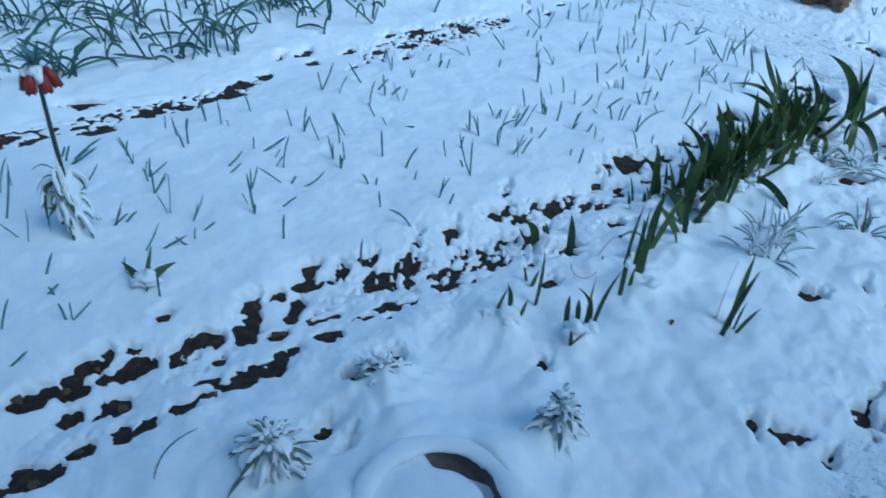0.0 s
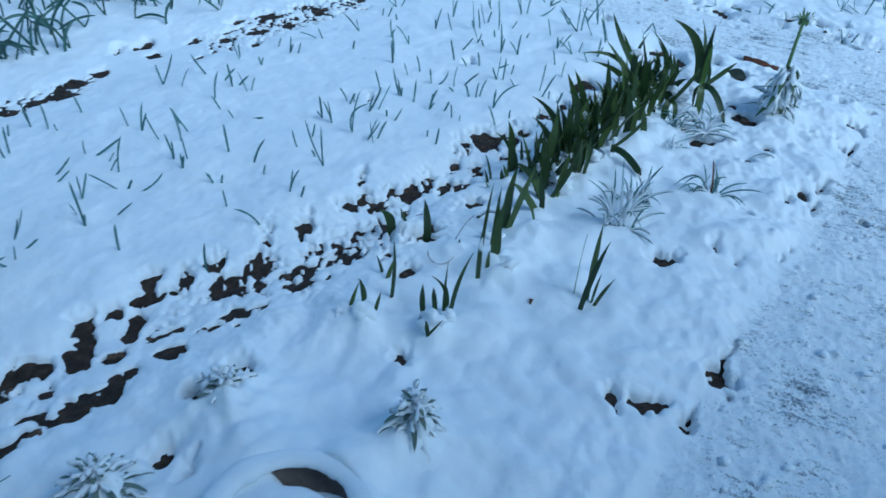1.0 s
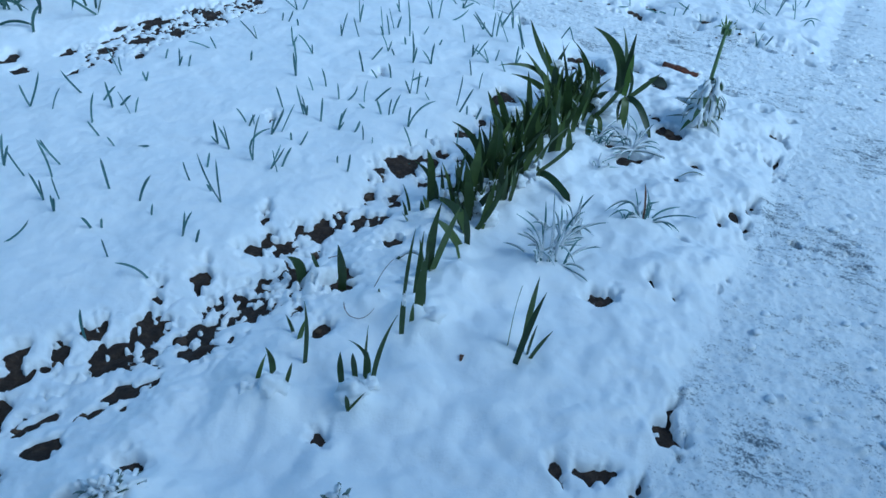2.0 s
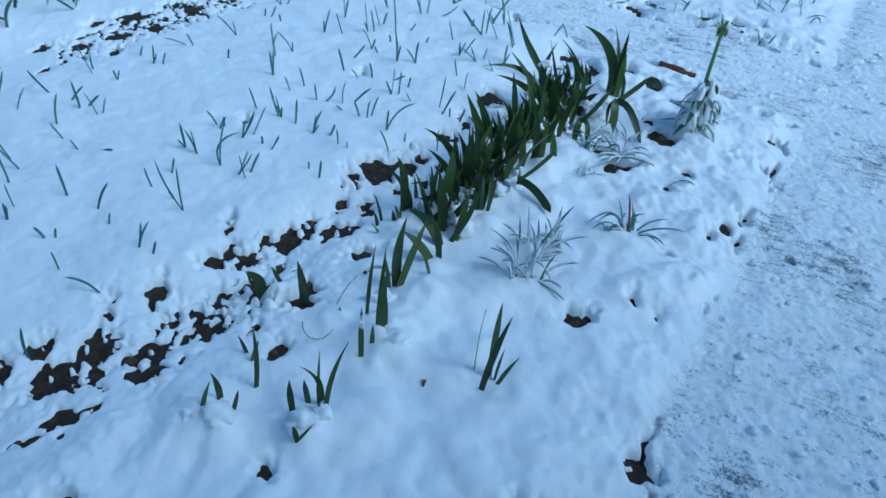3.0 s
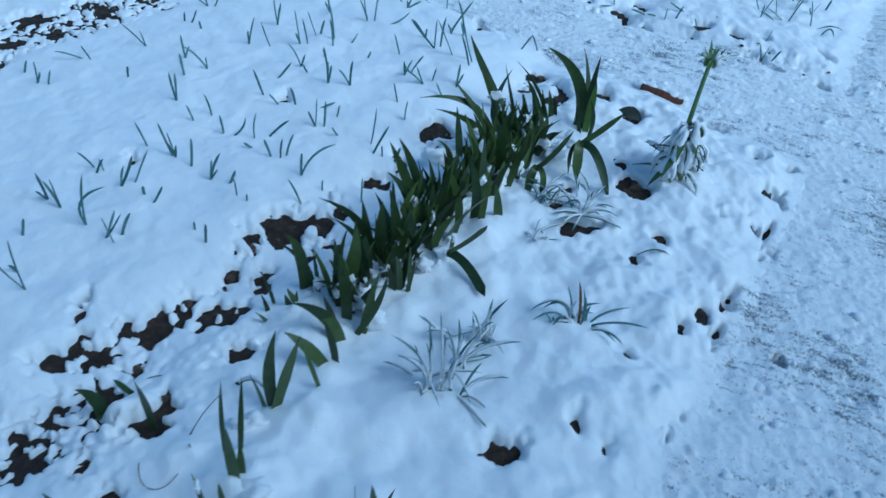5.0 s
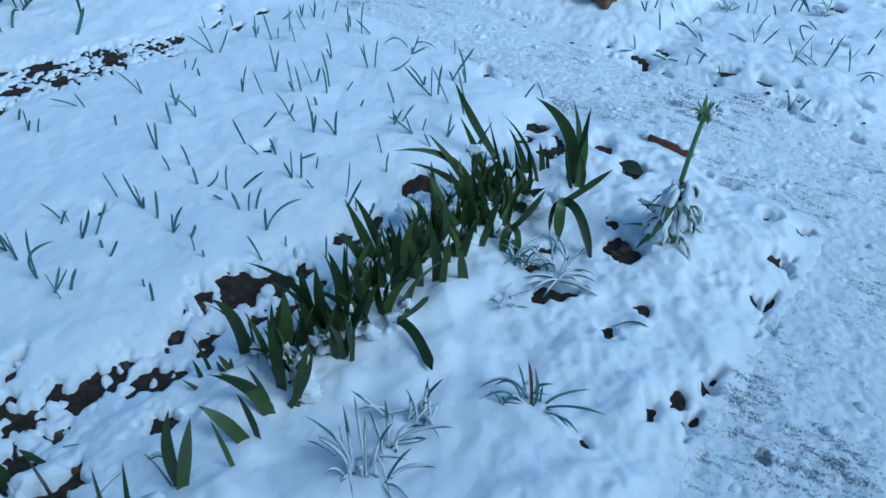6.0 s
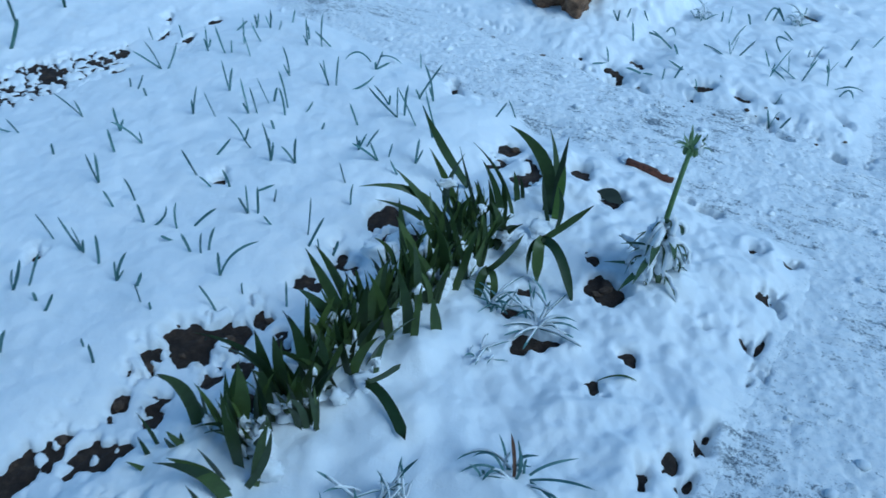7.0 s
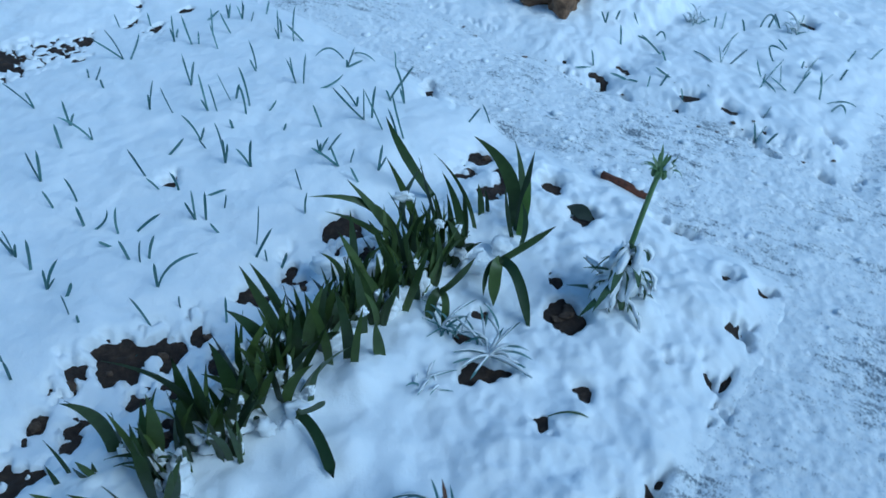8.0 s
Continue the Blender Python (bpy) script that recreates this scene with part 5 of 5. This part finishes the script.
# ---- snow-laden herbs near the pot ----
def snowy_herb(x, y, z, height, radius, seed, label, tiers=5):
    """A small pyramid of drooping leaves, nearly every one under its own roll of snow."""
    plant = thing("snowy_herb", x, y, label, "herb", "herbs by the pot", z=z)
    r = random.Random(seed)
    bm = bmesh.new()
    lump(bm, (0, 0, height * 0.15), (radius * 0.46, radius * 0.46, height * 0.55), seed, 0.5, 4)
    part("snow_core", bm, SNOW, plant, "snow packed inside the plant")
    for tier in range(tiers):
        u = tier / (tiers - 1)
        around = 21 - 4 * tier
        for k in range(around):
            a = 6.2832 * (k + 0.5 * (tier % 2)) / around + r.uniform(-0.3, 0.3)
            d = Vector((math.cos(a), math.sin(a), 0))
            out = radius * (1 - 0.68 * u) * r.uniform(0.45, 1.12)
            h = height * (0.28 + 0.72 * u) * r.uniform(0.85, 1.1)
            drop = r.uniform(0.02, 0.055) * (1 - 0.9 * u) - 0.02 * u
            start = d * out * 0.25 + Vector((0, 0, h))
            pts = curve_points([start, d * out * 0.75 + Vector((0, 0, h + 0.014)), d * out + Vector((0, 0, h - drop))], 6)
            w = r.uniform(0.009, 0.014)
            bm = bmesh.new()
            blade(bm, pts, w, 0.25, (0, 0, 1), 0.55, 0.001, 0.7)
            leaf = part("leaf", bm, SILVER, plant)
            if r.random() < 0.93:
                off = Vector((r.uniform(0, 40), 0, 0))
                load = [q + 0.010 * Vector(noise.noise_vector(q * 45 + off)) for q in pts[0 : r.randint(4, 7)]]
                bm = bmesh.new()
                blade(bm, load, w * r.uniform(0.8, 1.5), -0.7, (r.uniform(-0.6, 0.6), r.uniform(-0.6, 0.3), 1), 0.8, r.uniform(0.004, 0.009), 0.9, 0.005)
                part("snow_load", bm, SNOW, leaf, "snow lying on the leaf")


snowy_herb(-0.40, 1.10, 0.05, 0.14, 0.13, 1, "silver-leaved herb half buried in snow")
snowy_herb(-0.15, 1.36, 0.04, 0.11, 0.13, 2, "silver-leaved herb almost hidden under snow", 4)
snowy_herb(0.31, 1.20, 0.04, 0.18, 0.11, 3, "upright silver-leaved herb loaded with snow")


# ---- frosted grass tufts in the border ----
def frosted_tuft(x, y, z, blades, spread, height, seed, snow, label):
    plant = thing("grass_tuft", x, y, label, "grass tuft", "border grass tufts", z=z)
    r = random.Random(seed)
    for k in range(blades):
        a = r.uniform(0, 6.283)
        d = Vector((math.cos(a), math.sin(a), 0))
        out, up = spread * r.uniform(0.35, 1.1), height * r.uniform(0.25, 1.0)
        start = Vector((r.uniform(-0.03, 0.03), r.uniform(-0.03, 0.03), -0.02))
        pts = curve_points([start, start + d * out * 0.3 + Vector((0, 0, up * 1.1)), d * out + Vector((0, 0, up * r.uniform(0.1, 0.95)))], 9)
        bm = bmesh.new()
        blade(bm, pts, 0.006, 0.4, (0, -0.5, 1), 0.6, 0.0008, 0.8)
        leaf = part("blade", bm, ONION, plant)
        if r.random() < snow:
            bm = bmesh.new()
            blade(bm, pts[1:-1], 0.0075, -0.6, (0, -0.5, 1), 0.6, 0.0025, 0.8, 0.0035)
            part("snow_load", bm, SNOW, leaf, "snow lying along the blade")


def grass_tuft(row, snow, label, stalk=False):
    """Blades as (dx, dy, turn, reach, rise, bow)."""
    x, y, z, blades = row
    plant = thing("grass_tuft", x, y, label, "grass tuft", "border grass tufts", z=z)
    for k, (dx, dy, turn, reach, rise, bow) in enumerate(blades):
        for again in range(2):
            pts = curve_points([p + Vector((dx + rng.uniform(-0.02, 0.02) * again, dy + rng.uniform(-0.02, 0.02) * again, 0)) for p in arch(turn + again * rng.uniform(-40, 40), reach * (1 - 0.3 * again), rise * (1 - 0.35 * again), max(bow, 0.006), 0.02)], 9)
            bm = bmesh.new()
            last = stalk and k == len(blades) - 1 and not again
            blade(bm, pts, 0.0085 if last else rng.uniform(0.005, 0.007), 0.4, (0, -0.6, 1), 0.75, 0.0009, 0.9)
            leaf = part("dry_stalk" if last else "blade", bm, DEAD if last else ONION, plant)
            if rng.random() < snow and not last:
                bm = bmesh.new()
                blade(bm, pts[1 : rng.randint(6, 10)], rng.uniform(0.005, 0.009), -0.6, (0, -0.6, 1), 0.75, rng.uniform(0.002, 0.005), 0.9, 0.004)
                part("snow_load", bm, SNOW, leaf, "snow lying along the blade")


TUFT_WHITE = (1.15, 2.08, 0.045, [
    (-0.073, -0.049, 155, 0.098, 0.167, 0.037), (-0.061, -0.031, 158, 0.089, 0.078, 0.026), (-0.069, -0.050, 119, 0.025, 0.221, 0.002), (-0.044, -0.053, 118, 0.029, 0.249, 0.005),
    (-0.022, -0.057, -1, 0.044, 0.191, 0.019), (-0.006, -0.021, 138, 0.033, 0.160, 0.017), (0.019, 0.016, -17, 0.142, 0.109, 0.027), (0.014, -0.063, -19, 0.100, 0.068, 0.023),
    (-0.005, -0.079, -69, 0.115, 0.012, 0.006), (0.071, 0.092, -12, 0.072, 0.153, -0.014), (0.102, 0.087, 47, 0.012, 0.140, 0.000), (0.081, 0.069, 141, 0.031, 0.113, 0.016),
    (0.009, 0.101, 157, 0.083, 0.066, 0.005), (0.039, 0.033, -20, 0.066, 0.025, 0.000), (0.011, 0.017, 106, 0.015, 0.154, 0.010),
])
TUFT_ARCHED = (1.51, 2.18, 0.045, [
    (0.014, 0.002, 120, 0.020, 0.116, 0.009), (0.002, 0.015, 162, 0.126, 0.012, 0.064), (-0.019, 0.007, 172, 0.100, 0.012, 0.041), (0.026, 0.011, -20, 0.029, 0.073, 0.032),
    (0.026, -0.011, -31, 0.153, 0.058, 0.020), (0.022, -0.022, -47, 0.105, 0.012, 0.027), (-0.006, 0.016, 135, 0.036, 0.111, -0.001), (-0.071, 0.003, 145, 0.032, 0.042, 0.014),
    (-0.002, -0.018, 164, 0.071, 0.012, 0.023), (0.002, -0.008, 125, 0.030, 0.148, -0.008),
])
TUFT_FLAT = (1.69, 2.63, 0.045, [
    (-0.013, -0.011, -162, 0.100, 0.012, 0.000), (-0.003, -0.002, -21, 0.101, 0.038, 0.027), (0.002, -0.013, -47, 0.125, 0.012, 0.011), (-0.005, -0.012, -127, 0.105, 0.012, 0.005),
    (0.000, 0.008, 156, 0.082, 0.030, 0.037), (0.008, 0.008, -14, 0.058, 0.114, -0.004), (-0.008, 0.009, 153, 0.087, 0.078, 0.008), (0.005, -0.003, -23, 0.106, 0.009, 0.021),
    (0.021, 0.027, 145, 0.050, 0.126, 0.026), (-0.010, 0.031, 136, 0.027, 0.123, -0.017),
])
grass_tuft(TUFT_WHITE, 0.95, "grass tuft coated with snow")
grass_tuft(TUFT_ARCHED, 0.4, "arching grass tuft with one dry brown stalk", True)
grass_tuft(TUFT_FLAT, 0.8, "low grass tuft flattened under snow")
frosted_tuft(1.09, 2.05, 0.045, 9, 0.12, 0.12, 31, 0.85, "tangled grass tuft coated with snow")
frosted_tuft(1.24, 2.16, 0.045, 7, 0.10, 0.10, 32, 0.8, "tangled grass tuft coated with snow")
frosted_tuft(1.52, 2.54, 0.035, 9, 0.08, 0.06, 33, 0.7, "short grass tuft half buried in snow")
frosted_tuft(1.60, 2.72, 0.05, 14, 0.12, 0.10, 9, 0.6, "thin grass tuft dusted with snow")
frosted_tuft(3.05, 4.55, 0.04, 14, 0.07, 0.10, 12, 0.6, "leafy tuft dusted with snow")
frosted_tuft(3.50, 4.45, 0.04, 14, 0.08, 0.11, 13, 0.6, "leafy tuft dusted with snow")

# ---- the buried pot ----
pot = thing("flower_pot", 0.01, 0.945, "dark clay flower pot buried in snow", "flower pot", z=-0.02)
bm = bmesh.new()
profile = ((0.14, 0.0), (0.172, 0.10), (0.180, 0.125), (0.182, 0.14), (0.170, 0.142), (0.162, 0.12), (0.13, 0.02))
rings = [[bm.verts.new((r * math.cos(6.2832 * j / 48), r * math.sin(6.2832 * j / 48), h)) for j in range(48)] for r, h in profile]
for p, q in zip(rings, rings[1:]):
    for j in range(48):
        bm.faces.new((p[j], p[(j + 1) % 48], q[(j + 1) % 48], q[j]))
bm.faces.new(rings[0][::-1])
bm.faces.new(rings[-1])
part("pot_wall", bm, CLAY, pot)
bm = bmesh.new()
rings = []
for i in range(13):
    r = 0.163 * i / 12
    ring = []
    for j in range(48):
        a = 6.2832 * j / 48
        turned = math.cos(a - radians(28))
        gap = min(1.0, max(0.0, (r - 0.105) / 0.035)) * min(1.0, max(0.0, (turned - 0.2) / 0.35))
        z = 0.130 + 0.012 * (1 - (r / 0.16) ** 2) - 0.105 * gap * gap * (3 - 2 * gap) + 0.004 * noise.noise((r * 30 * math.cos(a), r * 30 * math.sin(a), 1))
        ring.append(bm.verts.new((r * math.cos(a), r * math.sin(a), z)))
        if i == 0:
            break
    rings.append(ring)
for j in range(48):
    bm.faces.new((rings[0][0], rings[1][j], rings[1][(j + 1) % 48]))
for p, q in zip(rings[1:], rings[2:]):
    for j in range(48):
        bm.faces.new((p[j], q[j], q[(j + 1) % 48], p[(j + 1) % 48]))
part("snow_fill", bm, SNOW, pot, "snow filling the pot")
bm = bmesh.new()
rings = []
for j in range(72):
    a = 6.2832 * j / 72
    thick = 0.022 + 0.004 * math.sin(3 * a + 1) + 0.007 * noise.noise((3 * math.cos(a), 3 * math.sin(a), 0)) + 0.003 * noise.noise((11 * math.cos(a), 11 * math.sin(a), 0))
    if -0.35 < a < 0.0 or a > 5.9:
        thick *= 0.75
    rings.append([bm.verts.new(((0.177 + thick * 1.25 * math.cos(b)) * math.cos(a), (0.177 + thick * 1.25 * math.cos(b)) * math.sin(a), 0.142 + thick * 0.8 * math.sin(b))) for b in [6.2832 * i / 10 for i in range(10)]])
for p, q in zip(rings, rings[1:] + rings[:1]):
    for i in range(10):
        bm.faces.new((p[i], q[i], q[(i + 1) % 10], p[(i + 1) % 10]))
bmesh.ops.recalc_face_normals(bm, faces=bm.faces)
part("snow_rim", bm, SNOW, pot, "rounded roll of snow on the rim")

# ---- edging tile, stone, fallen leaves ----
tile = thing("edging_tile", 2.30, 3.345, "broken red clay tile edging the bed", "tile", z=0.0)
bm = bmesh.new()
for i in range(9):
    u = i / 8 - 0.5
    c = Vector((0.13 * u + 0.002, -0.12 * u - 0.002, 0.003 * (1 - 4 * u * u) - 0.040))
    n = Vector((0.69, 0.72, 0)) * 0.011
    h = 0.066 - 0.020 * max(0.0, u + 0.1) + 0.012 * noise.noise((u * 9, 2, 0)) + 0.005 * noise.noise((u * 31, 5, 0))
    ring = [c + n, c - n, c - n * 0.8 + Vector((0, 0, h)), c + n * 0.8 + Vector((0, 0, h))]
    ring = [bm.verts.new(p) for p in ring]
    if i:
        for j in range(4):
            bm.faces.new((last[j], last[(j + 1) % 4], ring[(j + 1) % 4], ring[j]))
    else:
        bm.faces.new(ring[::-1])
    last = ring
bm.faces.new(last)
part("tile_body", bm, BRICK, tile)
bm = bmesh.new()
for k in range(5):
    u = k / 4 - 0.5
    lump(bm, (0.13 * u + 0.012, -0.12 * u + 0.020, 0.014 + 0.004 * (k % 2)), (0.024, 0.022, 0.011), k, 0.5, 2)
part("snow_load", bm, SNOW, tile, "snow lying on the tile's edge")

stone = thing("edging_stone", 2.46, 4.79, "rough brown stone half covered by snow", "stone", z=0.0)
bm = bmesh.new()
lump(bm, (0, 0, 0.06), (0.15, 0.16, 0.20), 5, 0.9, 5)
part("stone_body", bm, STONE, stone)


def fallen_leaf(x, y, length, width, turn, material, label, rise=0.02, z=None, face=(0, 0, 1)):
    ob = thing("fallen_leaf", x, y, label, "leaf", z=z)
    a = radians(turn)
    d = Vector((math.cos(a), math.sin(a), 0))
    bm = bmesh.new()
    blade(bm, curve_points([d * (-length / 2) + Vector((0, 0, -0.01)), Vector((0, 0, rise * 2)), d * (length / 2) + Vector((0, 0, -0.015))], 8), width, 0.3, face, 0.45, 0.001, 0.35)
    part("leaf_blade", bm, material, ob)


fallen_leaf(2.09, 3.18, 0.10, 0.055, -35, DARK_STEM, "dark green curled leaf lying on snow", 0.018, 0.03, (-0.2, -0.8, 0.5))
fallen_leaf(1.73, 4.05, 0.09, 0.035, 60, DEAD, "brown dead leaf lying on snow", 0.012)
fallen_leaf(2.36, 4.13, 0.06, 0.04, 20, RUST, "rust-red dead leaf at the path's edge", 0.012)
fallen_leaf(1.85, 2.42, 0.11, 0.008, -10, IRIS, "thin dark leaf lying across the snow", 0.02)
fallen_leaf(0.72, 1.68, 0.03, 0.014, 60, DEAD, "small brown leaf tip in the snow", 0.015)


# leaves pressed down by snow and thin dry stalks beside the row
def pressed_leaf(x, y, ctrl, width):
    plant = thing("pressed_leaf", x, y, "strap leaf bent down and coated with snow", "leaf", "pressed leaves")
    pts = curve_points(ctrl, 9)
    bm = bmesh.new()
    blade(bm, pts, width, 0.3, (0, -0.6, 1), 0.6, 0.0009, 0.8)
    leaf = part("leaf_blade", bm, IRIS, plant)
    bm = bmesh.new()
    blade(bm, pts[1:-1], width * 0.9, -0.5, (0, -0.6, 1), 0.6, 0.003, 0.8, 0.003)
    part("snow_load", bm, SNOW, leaf, "snow lying along the leaf")


pressed_leaf(0.47, 2.03, [(0, 0, -0.01), (0.04, -0.03, 0.09), (0.09, -0.07, 0.06), (0.12, -0.13, 0.0)], 0.013)
pressed_leaf(0.40, 2.06, [(0, 0, -0.01), (0.03, -0.02, 0.05), (0.06, -0.06, 0.03), (0.08, -0.10, 0.0)], 0.010)
pressed_leaf(0.62, 2.12, [(0, 0, -0.01), (0.05, -0.01, 0.07), (0.08, -0.05, 0.06), (0.10, -0.09, 0.01)], 0.012)


def dry_stalk(x, y, ctrl):
    plant = thing("dry_stalk", x, y, "thin dry brown stalk lying on snow", "stalk", "dry stalks")
    bm = bmesh.new()
    tube(bm, curve_points(ctrl, 10), (0.0014, 0.0008), 5)
    part("stalk", bm, DEAD, plant)


dry_stalk(0.43, 1.90, [(0, 0.02, 0.02), (-0.01, -0.03, 0.006), (0.04, -0.07, 0.004), (0.08, -0.02, 0.02)])
dry_stalk(0.42, 2.19, [(0, 0, 0.006), (0.03, 0.004, 0.012), (0.06, 0.0, 0.006)])
dry_stalk(0.53, 1.98, [(0, 0, 0.0), (0.03, 0.03, 0.04), (0.07, 0.06, 0.05)])

# clods of earth in the bare hollows
clods = []
for k in range(46):
    px, py, ra, rb = rng.choice(BORDER[:1] * 10 + FURROW_NEAR + FURROW_MIDDLE + FURROW_CLUMP + CLUMP_FOOT + CORNER[:6])
    clods.append((px + rng.uniform(-0.7, 0.7) * ra, py + rng.uniform(-0.7, 0.7) * rb, rng.uniform(0.007, 0.016)))
bm = bmesh.new()
for k, (px, py, r) in enumerate(clods):
    z = float(soil_level(np.array(px), np.array(py)))
    lump(bm, (px, py, z + r * 0.3), (r * 1.2, r, r * 0.8), k, 0.6, 1)
for k in range(22):
    along, out = rng.uniform(-0.6, 1.5), rng.gauss(0.03, 0.10)
    px, py, r = 2.95 - 0.696 * along + 0.718 * out, 3.54 + 0.718 * along + 0.696 * out, rng.uniform(0.002, 0.008)
    z = max(snow_height(px, py), float(path_level(np.array(px), np.array(py), False)))
    lump(bm, (px, py, z + r * 0.2), (r * 1.6, r, r * 0.7), 50 + k, 0.8, 1)
me = bpy.data.meshes.new("soil_clods")
bm.to_mesh(me)
bm.free()
me.materials.append(CLOD)
tagged(new("soil_clods", me), "brown crumbs of earth in the bare hollows", "soil", kind="stuff")

# lumps of snow caught among the leaves
ROW_SNOW = []
for k in range(26):
    u = (k + rng.random()) / 26
    ROW_SNOW.append((0.90 + 0.76 * u + rng.uniform(-0.07, 0.09), 2.30 + 0.73 * u + rng.uniform(-0.09, 0.06), 0.05 + 0.05 * rng.random() ** 2, rng.uniform(0.018, 0.036), rng.uniform(0.016, 0.026), rng.uniform(0.015, 0.035)))
for k, (px, py, pz, sx, sy, sz) in enumerate(((1.06, 2.44, 0.075, 0.055, 0.025, 0.02), (1.08, 2.60, 0.09, 0.03, 0.025, 0.06), (1.42, 2.90, 0.09, 0.026, 0.026, 0.045),
                                            (1.44, 3.00, 0.12, 0.022, 0.016, 0.012), (1.53, 2.90, 0.08, 0.022, 0.02, 0.05), (1.21, 2.47, 0.06, 0.03, 0.025, 0.025),
                                            (1.35, 2.55, 0.06, 0.03, 0.02, 0.03), (1.72, 2.98, 0.055, 0.03, 0.025, 0.022), (1.66, 3.02, 0.05, 0.035, 0.03, 0.02),
                                            (1.30, 2.97, 0.05, 0.05, 0.03, 0.03), (0.96, 2.33, 0.06, 0.03, 0.03, 0.03), (1.80, 3.02, 0.05, 0.03, 0.03, 0.02),
                                            (0.66, 1.99, 0.06, 0.035, 0.02, 0.025), (0.40, 1.57, 0.095, 0.036, 0.03, 0.032), (0.21, 1.63, 0.085, 0.034, 0.03, 0.034), (0.15, 1.645, 0.07, 0.025, 0.02, 0.024), (0.66, 1.80, 0.085, 0.04, 0.03, 0.03), (0.45, 1.60, 0.08, 0.02, 0.02, 0.02), (0.62, 1.90, 0.06, 0.03, 0.02, 0.02), *ROW_SNOW)):
    ob = thing("snow_lump", px, py, "soft lump of snow among the leaves", "snow", "snow lumps", z=pz)
    bm = bmesh.new()
    lump(bm, (0, 0, 0), (sx, sy, sz), k + 2, 0.75, 3)
    me = bpy.data.meshes.new("snow_lump")
    bm.to_mesh(me)
    bm.free()
    me.shade_smooth()
    me.materials.append(SNOW)
    solid = new("lump_body", me)
    solid.parent = ob

# crumbs of snow kicked over the path
bm = bmesh.new()
count = 0
while count < 900:
    x, y = rng.uniform(1.0, 4.2), rng.uniform(0.9, 5.0)
    if float(path_inside(np.array(x), np.array(y))) < 0.04:
        continue
    r = 0.0025 + 0.013 * rng.random() ** 5
    lump(bm, (x, y, float(path_level(np.array(x), np.array(y), False)) + 0.3 * r), (r * 1.5, r * 1.2, r * 0.55), count, 0.9, 1)
    count += 1
me = bpy.data.meshes.new("snow_crumbs")
bm.to_mesh(me)
bm.free()
me.shade_smooth()
me.materials.append(SNOW)
tagged(new("snow_crumbs", me), "small crumbs of snow scattered over the path", "snow", kind="stuff")
